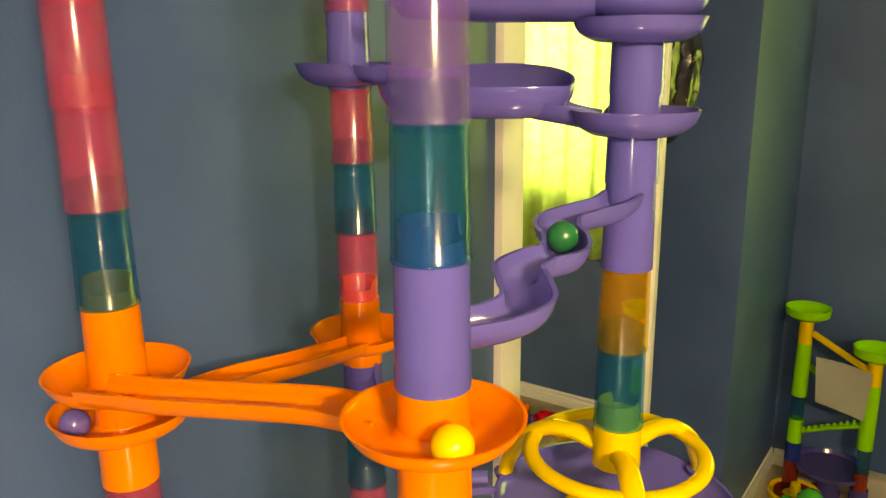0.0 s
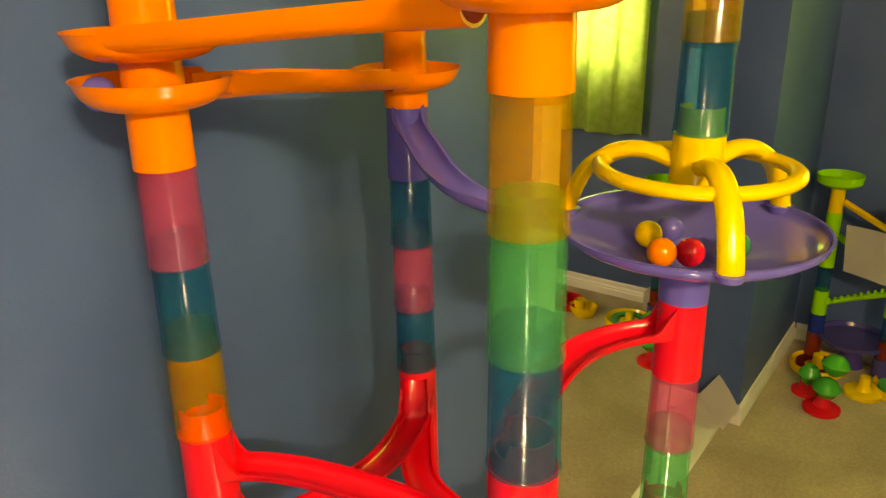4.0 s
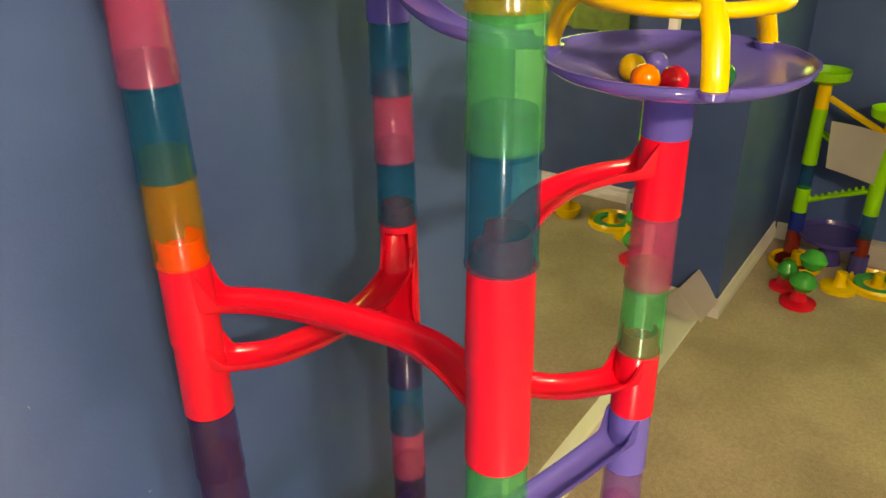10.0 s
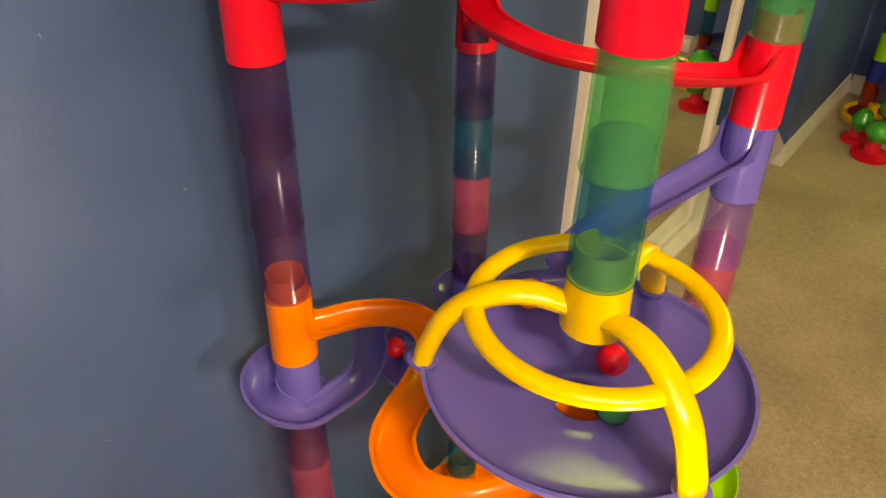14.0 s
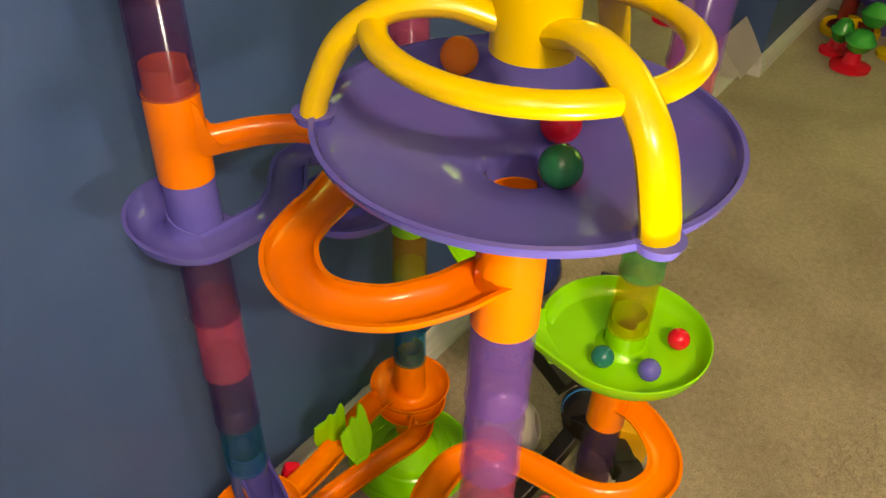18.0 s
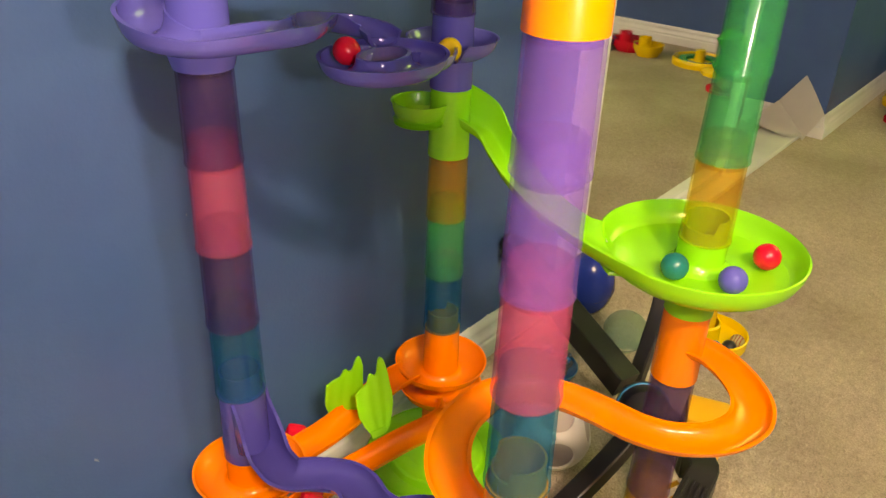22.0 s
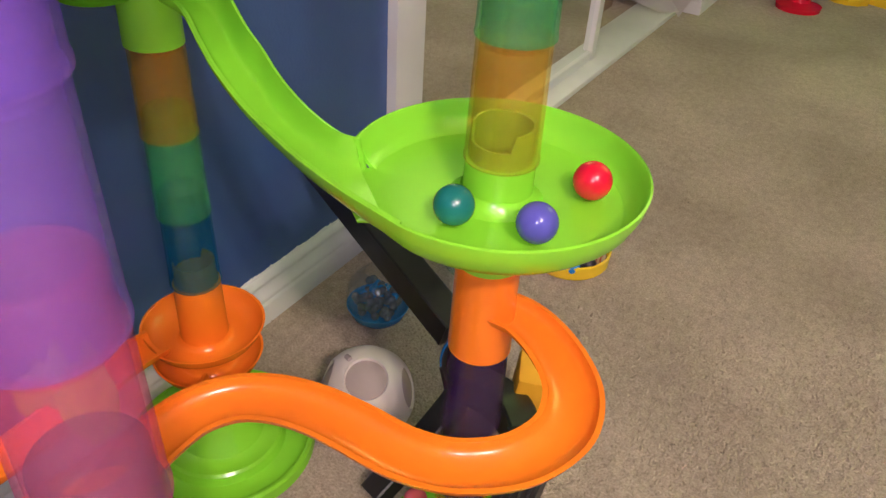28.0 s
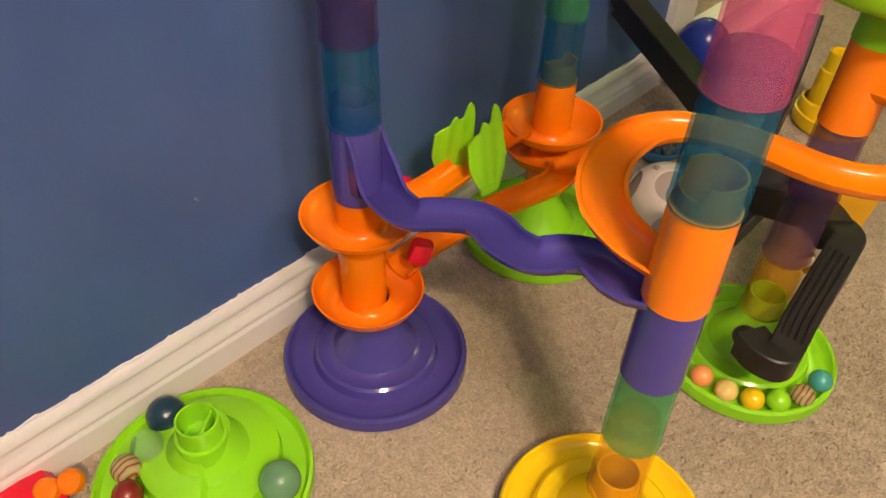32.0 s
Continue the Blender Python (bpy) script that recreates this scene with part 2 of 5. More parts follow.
def gutter_section(w=0.036, d=0.013, th=0.0022, lip=0.0012):
    """An open channel with rounded floor and rolled lips; its middle lies at the floor's inside."""
    k = 9
    outer = [(-w / 2 * math.cos(math.pi * i / k), d - (d + th) * math.sin(math.pi * i / k) ** 0.8) for i in range(k + 1)]
    inner = [((w / 2 - th) * math.cos(math.pi * i / k), d - d * math.sin(math.pi * i / k) ** 0.8) for i in range(k + 1)]
    outer[0], outer[-1] = (-w / 2 - lip, d), (w / 2 + lip, d)
    return outer + inner


def round_section(a, b, k=12):
    return [(a * math.cos(2 * math.pi * i / k), b * math.sin(2 * math.pi * i / k)) for i in range(k)]


# ---- the room ----


def slab(name, lo, hi, material, label="", category="", kind="structure", bevel=0.0):
    bm = bmesh.new()
    size = [hi[i] - lo[i] for i in range(3)]
    box(bm, size, [(hi[i] + lo[i]) / 2 for i in range(3)], bevel)
    ob = part(name, bm, material, sharp=30)
    return tagged(ob, label, category, kind=kind)


WX = -0.668      # face of the long blue wall
CX = -0.595      # face of the pier beyond the closet
FY = 3.25        # face of the far wall
TOP = 2.44
floor = slab("floor", (-1.6, -2.2, -0.1), (2.6, 3.6, 0.0), CARPET, "beige cut-pile bedroom carpet, trodden in places", "carpet")
slab("ceiling", (-1.6, -2.2, TOP), (2.6, 3.6, TOP + 0.1), CEIL, "plain white painted ceiling", "ceiling")
slab("wall_west", (WX - 0.12, -2.2, 0), (WX, 1.076, TOP), WALL, "blue painted bedroom wall with scuffs", "wall")
slab("wall_pier", (-0.92, 2.45, 0), (CX, FY, TOP), WALL, "blue painted wall pier beside the closet", "wall")
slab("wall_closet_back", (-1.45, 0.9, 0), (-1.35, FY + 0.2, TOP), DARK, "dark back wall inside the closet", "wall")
slab("wall_closet_head", (WX - 0.12, 1.076, 2.06), (WX, 2.45, TOP), WALL, "blue painted wall above the closet", "wall")
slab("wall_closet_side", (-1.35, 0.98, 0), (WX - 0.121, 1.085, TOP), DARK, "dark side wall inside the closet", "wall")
WIN = (0.02, 1.15, 1.12, 2.12)   # window opening in the far wall: x, x, z, z
slab("wall_north", (-1.35, FY, 0), (WIN[0], FY + 0.14, TOP), WALL, "blue painted far wall", "wall")
slab("wall_north", (WIN[1], FY, 0), (2.6, FY + 0.14, TOP), WALL, "blue painted far wall", "wall")
slab("wall_north", (WIN[0], FY, 0), (WIN[1], FY + 0.14, WIN[2]), WALL, "blue painted wall below the window", "wall")
slab("wall_north", (WIN[0], FY, WIN[3]), (WIN[1], FY + 0.14, TOP), WALL, "blue painted wall above the window", "wall")
slab("wall_east", (2.4, -2.2, 0), (2.6, FY, TOP), WALL, "blue painted bedroom wall", "wall")
slab("wall_south", (WX, -2.2, 0), (2.4, -2.0, TOP), WALL, "blue painted bedroom wall", "wall")


def baseboard(name, a, b, inward, h=0.072, t=0.014):
    """Moulded skirting from a to b on the floor, its face towards inward."""
    prof = [(x * t, z * h) for x, z in ((0, 0), (1, 0), (1, 0.40), (0.97, 0.44), (0.82, 0.465), (0.80, 0.49), (0.90, 0.515), (0.90, 0.55), (0.80, 0.60), (0.62, 0.66), (0.50, 0.73), (0.47, 0.79), (0.58, 0.815), (0.60, 0.85), (0.52, 0.90), (0.40, 0.96), (0.22, 1.0), (0, 1.0))]
    bm = bmesh.new()
    rings = [[bm.verts.new((p[0] + inward[0] * s, p[1] + inward[1] * s, z)) for s, z in prof] for p in (a, b)]
    m = len(prof)
    for j in range(m):
        bm.faces.new((rings[0][j], rings[0][(j + 1) % m], rings[1][(j + 1) % m], rings[1][j]))
    bm.faces.new(rings[0])
    bm.faces.new(rings[1][::-1])
    return tagged(part(name, bm, TRIM, sharp=42), "white moulded wooden baseboard along the carpet", "baseboard", kind="structure")


baseboard("baseboard", (WX, -2.0), (WX, 1.076), (1, 0))
baseboard("baseboard", (CX, 2.436), (CX, FY), (1, 0))
baseboard("baseboard", (-0.90, 2.45), (CX, 2.45), (0, -1))
baseboard("baseboard", (CX + 0.014, FY), (2.4, FY), (0, -1))

bm = bmesh.new()
edge_n = 420
cols4 = []
for i in range(edge_n + 1):
    y = -0.45 + 1.54 * i / edge_n
    up = 0.0014 + 0.005 * max(0.0, noise.noise(Vector((y * 34, 0, 0)))) + 0.005 * max(0.0, noise.noise(Vector((y * 240, 3, 0))))
    cols4.append([bm.verts.new((WX + dx, y, 0.0705 + dz)) for dx, dz in ((0.0, 0.0), (0.0012, 0.0), (0.0009, up), (0.0, up + 0.0004))])
for i in range(edge_n):
    for j in range(4):
        bm.faces.new((cols4[i][j], cols4[i][(j + 1) % 4], cols4[i + 1][(j + 1) % 4], cols4[i + 1][j]))
tagged(part("paint_edge", bm, TRIM, sharp=25), "ragged white paint edge along the baseboard on the blue wall", "trim", kind="structure")

# scuffs where the paint is knocked off the wall
for sy, sz, sl, tilt in ((0.217, 0.214, 0.007, 30), (0.298, 0.847, 0.005, 70), (0.205, 1.02, 0.004, 10), (0.42, 0.72, 0.005, 120), (0.16, 0.62, 0.004, 50), (0.75, 0.55, 0.006, 80), (0.35, 0.44, 0.003, 0)):
    bm = lathe([(0.0, 0.0), (1.0, 0.0), (0.8, 0.0006), (0.0, 0.0007)], 10, lambda a, r, z: (r * (0.6 + 0.5 * noise.noise(Vector((math.cos(a) * 2, math.sin(a) * 2, 0)))), z), closed=False)
    sc = part("scuff_mark", bm, SCUFF, sharp=40)
    sc.matrix_basis = pose(WX, sy, sz, 0, 90, 0) @ pose(0, 0, 0, 0, 0, tilt) @ Matrix.Diagonal((sl, sl * 0.3, 1, 1))
    tagged(sc, "small pale scuff in the blue wall paint", "scuff", "wall scuffs", kind="structure")

# closet: casing, sliding mirror door, floor track
slab("door_casing", (WX - 0.12, 1.076, 0), (WX + 0.016, 1.146, 2.06), TRIM, "white painted closet door casing", "trim", bevel=0.003)
slab("closet_track", (WX - 0.075, 1.146, 0), (WX + 0.032, 2.435, 0.014), TRIM, "white metal sliding door track on the floor", "trim", bevel=0.002)
door = thing("mirror_door", (WX - 0.02, 1.53, 0.014), "sliding closet door with a full mirror in a white metal frame", "mirror door")
tagged(door, kind="structure")
MY0, MY1 = 1.146 - 1.53, 1.920 - 1.53
bm = bmesh.new()
box(bm, (0.006, MY1 - MY0 - 0.03, 1.96), (0, (MY0 + MY1) / 2, 1.0))
part("mirror", bm, MIRROR, door, "silvered mirror pane", sharp=0)
for y0, name in ((MY0, "side_rail"), (MY1 - 0.028, "side_rail")):
    bm = bmesh.new()
    box(bm, (0.03, 0.028, 2.02), (0, y0 + 0.014, 1.01), 0.004)
    part(name, bm, TRIM, door)
for z in (0.012, 2.0):
    bm = bmesh.new()
    box(bm, (0.024, MY1 - MY0 - 0.058, 0.022), (0.001, (MY0 + MY1) / 2, z), 0.003)
    part("cross_rail", bm, TRIM, door)

# window and curtain
win = thing("window_1", ((WIN[0] + WIN[1]) / 2, FY + 0.07, WIN[2]), "white framed bedroom window behind a curtain", "window")
tagged(win, kind="structure")
ww, wh = WIN[1] - WIN[0], WIN[3] - WIN[2]
for name, size, at in (("frame_side", (0.05, 0.06, wh), (-ww / 2 + 0.025, 0, wh / 2)), ("frame_side", (0.05, 0.06, wh), (ww / 2 - 0.025, 0, wh / 2)),
                       ("frame_rail", (ww - 0.1, 0.06, 0.05), (0, 0, 0.025)), ("frame_rail", (ww - 0.1, 0.06, 0.05), (0, 0, wh - 0.025)),
                       ("frame_mullion", (0.04, 0.05, wh - 0.1), (0, 0, wh / 2))):
    bm = bmesh.new()
    box(bm, size, at, 0.004)
    part(name, bm, TRIM, win)
bm = bmesh.new()
cols, rows_n = 150, 10
grid = []
for i in range(cols + 1):
    u = i / cols
    fold = 0.022 * math.sin(u * 62) + 0.012 * math.sin(u * 23 + 1) + 0.006 * math.sin(u * 131)
    grid.append([bm.verts.new((-0.66 + 1.32 * u, fold * (0.6 + 0.4 * (1 - j / rows_n)), 1.42 * j / rows_n + 0.004 * math.sin(u * 40))) for j in range(rows_n + 1)])
for i in range(cols):
    for j in range(rows_n):
        bm.faces.new((grid[i][j], grid[i + 1][j], grid[i + 1][j + 1], grid[i][j + 1]))
cur = thing("curtain", (0.60, FY - 0.06, 0.80), "lime green cloth curtain glowing with daylight", "curtain")
part("cloth", bm, CURTAIN, cur, sharp=80)
bm = bmesh.new()
sweep([Vector((-0.72, 0, 1.43)), Vector((0, 0, 1.43)), Vector((0.72, 0, 1.43))], round_section(0.009, 0.009), bm)
part("curtain_rod", bm, GREY, cur)

# ---- the marble run ----
U = 0.0769        # height of one piece
RT = 0.0226       # radius of a tube
TOWERS = {"L": (-0.5567, 0.3132, -0.0019, -0.0048), "B": (-0.5610, 0.6146, -0.0050, -0.0043),
          "N": (-0.2540, 0.3291, -0.0027, -0.0001), "R": (-0.2597, 0.6286, 0.0007, 0.0090)}
NECK = 0.30


def at(k, n):
    """The axis of a tower at n pieces above the floor (the towers lean a little)."""
    x, y, sx, sy = TOWERS[k]
    z = U * n
    return Vector((x + sx * (z - 0.9325), y + sy * (z - 0.9325), z))


def tube_profile(h=U, neck=True, low=0.0):
    r0, r1, rn = RT + 0.0004, RT - 0.0007, RT - 0.0030
    p = [(r0, low), (r0, low + 0.003), (r1, h)]
    if neck:
        p += [(rn, h + 0.0006), (rn - 0.0006, h + U * NECK), (rn - 0.0022, h + U * NECK), (rn - 0.0018, h - 0.004)]
    else:
        p += [(r1 - 0.002, h)]
    return p + [(r1 - 0.0022, h - 0.006), (r0 - 0.0022, low)]


def notched(a, r, z):
    """The neck has a step cut out of its rim."""
    if z > U * 1.2 and 0.4 < a < 2.2:
        z -= 0.011
    return r, z


TUBE_MESH = {}


def tube(k, n, material, word):
    """A plain tube whose top is n pieces above the floor: the wide body, and the neck that plugs into the piece above."""
    if material.name not in TUBE_MESH:
        r0, r1, rn = RT + 0.0004, RT - 0.0007, RT - 0.0030
        body = [(r0 + 0.0006, 0.0), (r0 + 0.0007, 0.0016), (r0 + 0.0001, 0.0026), (r1, U), (r1 - 0.002, U), (r1 - 0.0022, U - 0.006), (r0 - 0.0022, 0.0)]
        neck = [(rn, U - 0.005), (rn, U + 0.001), (rn - 0.0002, U * (1 + NECK) - 0.001), (rn - 0.0012, U * (1 + NECK)), (rn - 0.0040, U * (1 + NECK)), (rn - 0.0044, U * (1 + NECK) - 0.0014), (rn - 0.0024, U * (1 + NECK) - 0.003), (rn - 0.0018, U - 0.005)]
        TUBE_MESH[material.name] = to_mesh("body", lathe(body, 48), material), to_mesh("neck", lathe(neck, 48), material)
    ob = thing("connector_tube", at(k, n - 1), f"see-through {word} plastic tube of the marble run tower", "toy tube", "tubes of the marble run")
    for name, me in zip(("body", "neck"), TUBE_MESH[material.name]):
        part(name, me, material, ob)
    return ob


SOCKET_MESH = {}


def socket(k, n, material, parent, origin, name="socket", window=None, tall=0.85):
    if window is not None:      # an opening in its side, where a channel leaves
        rows = [(r, z) for r, z in tube_profile()]
        a, b2 = rows[1], rows[2]
        outer = [(a[0] + (b2[0] - a[0]) * f, a[1] + (b2[1] - a[1]) * f) for f in (0.12, tall + 0.03)]
        a, b2 = rows[-2], rows[-1]
        inner = [(a[0] + (b2[0] - a[0]) * f, U * (tall + 0.03 if f < 0.5 else 0.12)) for f in (0.1, 0.9)]
        bm = lathe(rows[:2] + outer + rows[2:-1] + inner + rows[-1:], 72)
        lo, hi = U * 0.155, U * tall
        cut = []
        for f in bm.faces:
            c = f.calc_center_median()
            d = (math.atan2(c.y, c.x) - window + math.pi) % (2 * math.pi) - math.pi
            if abs(d) < radians(43) and lo < c.z < hi and max(v.co.z for v in f.verts) < U * (tall + 0.05):
                cut.append(f)
        bmesh.ops.delete(bm, geom=cut, context="FACES")
        return part(name, bm, material, parent, m=Matrix.Translation(at(k, n - 1) - origin))
    if material.name not in SOCKET_MESH:
        SOCKET_MESH[material.name] = to_mesh("socket", lathe(tube_profile(), 40, notched), material)
    return part(name, SOCKET_MESH[material.name], material, parent, m=Matrix.Translation(at(k, n - 1) - origin) @ pose(0, 0, 0, 0, 0, 31 * n))


def run_piece(name, origin, label, category="marble run piece", group=""):
    return thing(name, origin, label, category, group or "pieces of the marble run")


WORDS = {"p": (C_PINK, "pink"), "t": (C_TEAL, "teal"), "a": (C_AMBER, "amber"), "g": (C_GREEN, "green"), "m": (C_MAUVE, "mauve"), "d": (C_PLUM, "dark plum")}
# tops of the plain tubes, in pieces above the floor
PLAIN = {"L": "24p 23p 22p 21t 18p 17t 16a 13d 12d 11d 8d 7p 6d 5t",
         "B": "25p 24p 22p 21t 20p 17t 16p 15t 12d 11t 10p 9d 6a 5g 4t",
         "N": "25m 24m 23m 22t 19a 18g 17t 14g 13t 9m 8m 7p 6t 3g 2a",
         "R": "20a 19t 15p 14g 11m 10p 9g 8g 7a 4d 3d 2a"}
for k, text in PLAIN.items():
    for w in text.split():
        tube(k, int(w[:-1]), *WORDS[w[-1]])


def bowl(rim, z0, z1, gaps=(), th=0.0022, wide=0.30, cone=0.0, flare=0.007):
    """A shallow bowl round a tube; gaps: angles where its rim is cut down for a channel; cone: how far its underside runs down the tube."""
    def shape(a, r, z):
        for g in gaps:
            d = abs((a - radians(g) + math.pi) % (2 * math.pi) - math.pi)
            if d < wide * 1.6:
                f = min(1, max(0, (wide * 1.6 - d) / (wide * 0.6)))
                zz = z0 + 0.005 + (z - z0 - 0.005) * (1 - f)
                z = min(z, zz) if z > z0 + 0.005 else z
        return r, z
    prof = [(RT - 0.001, z0 + 0.004 - cone), (RT + 0.003, z0 - cone), (RT + 0.006, z0 - cone * 0.45), (rim * 0.70, z0 + (z1 - z0) * 0.10), (rim * 0.9, z0 + (z1 - z0) * 0.45), (rim, z1), (rim + 0.001, z1 + 0.0012), (rim - th * 0.6, z1 + 0.001),
            (rim - th, z1 - 0.001), (rim * 0.9 - th, z0 + (z1 - z0) * 0.5 + th * 0.5), (rim * 0.70 - th * 0.4, z0 + (z1 - z0) * 0.14 + th), (RT + 0.007, z0 + th * 1.2 + flare * 0.25), (RT + 0.0025, z0 + th + flare * 0.6), (RT - 0.001, z0 + 0.003 + th + flare)]
    return lathe(soft(prof), 72, shape)


def local(points, origin):
    return [Vector(p) - origin for p in points]


def channel(parent, origin, points, material, w=0.036, d=0.013, per=8, name="channel", label="", widen=1.0):
    return part(name, sweep(smooth_path(local(points, origin), per), gutter_section(w, d), widen=widen), material, parent, label)


def flared(line, w, d, ends, foot=0.017, power=2.2, lead=0.003):
    """A channel whose two walls rise as cheeks up the side of the tube at an end. ends: (end, height of the cheeks there)."""
    bm = bmesh.new()
    run = [0.0]
    for p, q in zip(line, line[1:]):
        run.append(run[-1] + (q - p).length)
    rings, n = [], len(line)
    for i, q in enumerate(line):
        tan = (line[min(i + 1, n - 1)] - line[max(i - 1, 0)])
        side = tan.cross(Vector((0, 0, 1))).normalized()
        up = side.cross(tan.normalized())
        tall, wide = d, w
        for end, h in ends:
            away = run[i] if end == 0 else run[-1] - run[i]
            f = min(1.0, max(0.0, 1 - (away - lead) / foot))
            tall = max(tall, d + (h - d) * f ** power)
            wide = max(wide, w + (0.0395 - w) * f)
        sec = gutter_section(wide, d)
        m = len(sec)
        for j in (0, m // 2 - 1, m // 2, m - 1):
            sec[j] = (sec[j][0], tall)
        rings.append([bm.verts.new(q + side * x + (Vector((0, 0, y)) if y > d + 1e-6 else up * y)) for x, y in sec])
    for i in range(n - 1):
        for j in range(m):
            bm.faces.new((rings[i][j], rings[i][(j + 1) % m], rings[i + 1][(j + 1) % m], rings[i + 1][j]))
    bm.faces.new(rings[0])
    bm.faces.new(rings[-1][::-1])
    return bm


def track(label, material, ends, points, n0, n1, w=0.036, d=0.011, cheeks=(), name="slide_track", hole=None, chute=None, foot=0.017, power=2.2, lead=0.003):
    """A slide between two towers: a socket on each, and a channel over the plan points from height n0 to n1.
    cheeks: the ends at which its walls rise up the socket; hole: the end at which it enters through an opening; chute: the end at which it climbs into the tube."""
    (ka, na), (kb, nb) = ends
    origin = at(ka, na - 1)
    ob = run_piece(name, origin, label)
    full = [at(ka, n0)[:2], *points, at(kb, n1)[:2]]
    a, b = Vector(full[0]), Vector(full[-1])
    dirs = (Vector(full[1]) - a).normalized(), (Vector(full[-2]) - b).normalized()
    for end, (k, n), q in ((0, ends[0], dirs[0]), (1, ends[1], dirs[1])):
        socket(k, n, material, ob, origin, window=math.atan2(q.y, q.x) if end in (hole, chute) else None, tall=0.85 if chute == end else 0.36)
    full[0], full[-1] = a + dirs[0] * (RT - 0.011), b + dirs[1] * (RT - 0.011)
    lens = [0.0]
    for p, q in zip(full, full[1:]):
        lens.append(lens[-1] + (Vector(q) - Vector(p)).length)
    pts = [Vector((p[0], p[1], U * (n0 + (n1 - n0) * r / lens[-1]))) for p, r in zip(full, lens)]
    if chute is not None:
        e, c, q = (pts[0], a, dirs[0]) if chute == 0 else (pts[-1], b, dirs[1])
        c, q = Vector((c.x, c.y, e.z)), Vector((q.x, q.y, 0))
        more = [c + q * r + Vector((0, 0, z)) for r, z in ((-0.009, 0.050), (0.003, 0.031), (0.019, 0.013), (0.038, 0.004))]
        pts = more + pts[2:] if chute == 0 else pts[:-2] + more[::-1]
    rise = [(end, U * ((na, nb)[end] - (n0, n1)[end]) - 0.002) for end in cheeks]
    part("channel", flared(smooth_path(local(pts, origin), 6), w, d, rise, foot, power, lead), material, ob, sharp=50)
    return ob


# red slides
track("red plastic slide track from the funnel down to a tower", RED, (("R", 16), ("N", 16)), [(-0.298, 0.60), (-0.32, 0.565), (-0.328, 0.52), (-0.322, 0.46), (-0.302, 0.40), (-0.278, 0.36)], 15.50, 15.06, cheeks=(0,))
track("red plastic arched slide track between two towers", RED, (("N", 15), ("L", 15)), [(-0.282, 0.344), (-0.31, 0.358), (-0.34, 0.369), (-0.37, 0.372), (-0.40, 0.369), (-0.43, 0.365), (-0.46, 0.359), (-0.49, 0.351), (-0.52, 0.338)], 14.38, 14.39, w=0.033, cheeks=(1,))
track("red plastic slide track curving between two towers", RED, (("L", 14), ("B", 14)), [(-0.530, 0.335), (-0.512, 0.37), (-0.506, 0.435), (-0.515, 0.505), (-0.538, 0.570)], 13.62, 13.17, cheeks=(0,), chute=1)
track("red plastic slide track curving low between two towers", RED, (("B", 13), ("R", 13)), [(-0.535, 0.575), (-0.50, 0.535), (-0.455, 0.514), (-0.41, 0.510), (-0.37, 0.52), (-0.315, 0.545), (-0.28, 0.585)], 12.90, 12.53, cheeks=(1,), chute=0)


def funnel(k, n, arms, label):
    """A wide purple dish with a hole, n at its top joint, and the yellow three-armed frame above it."""
    o = at(k, n - 1)
    dish = run_piece("funnel_dish", o, label)
    rim, zr = 0.116, U * 0.93
    prof = [(RT, 0), (RT, U * 0.50), (RT + 0.004, U * 0.535), (0.050, U * 0.575), (0.085, U * 0.675), (0.106, U * 0.775), (0.1155, U * 0.865), (rim, zr), (rim + 0.0016, zr + 0.001), (rim - 0.0012, zr + 0.0014), (rim - 0.003, zr - 0.002),
            (0.1125, U * 0.865 + 0.001), (0.104, U * 0.78 + 0.0025), (0.084, U * 0.685 + 0.0028), (0.048, U * 0.58 + 0.003), (0.026, U * 0.530 + 0.003), (0.0205, U * 0.515), (0.0195, U * 0.48), (0.0188, 0)]
    pan = part("dish", lathe(prof, 96), POLISHED, dish, sharp=50)
    for a in arms:
        bm = bmesh.new()
        lathe([(0.0, -0.006), (0.010, -0.005), (0.0125, 0.001), (0.0, 0.0015)], 18, bm=bm, closed=False)
        part("lug", bm, PURPLE, pan, m=Matrix.Translation((0.116 * math.cos(radians(a)), 0.116 * math.sin(radians(a)), zr - 0.001)))
    o2 = at(k, n)
    frame_ob = run_piece("spider_frame", o2, "yellow plastic three-armed frame with a ring over the funnel")
    hub = [(RT + 0.0004, U * 0.46), (RT - 0.0007, U), (RT - 0.003, U + 0.0006), (RT - 0.0036, U * 1.3), (RT - 0.0054, U * 1.3), (RT - 0.005, U - 0.004), (RT - 0.0026, U * 0.46)]
    part("hub", lathe(hub, 40, notched), YELLOW, frame_ob)
    for a in arms:
        c, s = math.cos(radians(a)), math.sin(radians(a))
        pts = [(0.018, 0.66 * U), (0.045, 0.755 * U), (0.074, 0.70 * U), (0.099, 0.46 * U), (0.1125, 0.10 * U), (0.1165, -0.09 * U)]
        part("arm", sweep(smooth_path([(r * c, r * s, z) for r, z in pts], 6), round_section(0.0105, 0.0075, 14)), YELLOW, frame_ob)
    ring = [Vector((0.0822 * math.cos(2 * math.pi * i / 60), 0.0822 * math.sin(2 * math.pi * i / 60), U * 0.60)) for i in range(60)]
    part("ring", sweep(ring, round_section(0.0078, 0.0062, 14), loop=True), YELLOW, frame_ob)
    return dish


funnel("R", 17, (-57, -174, 64), "purple plastic funnel dish with a hole, upper one on the tower")
funnel("N", 11, (-28, -146, 92), "purple plastic funnel dish with a hole, lower one on the tower")

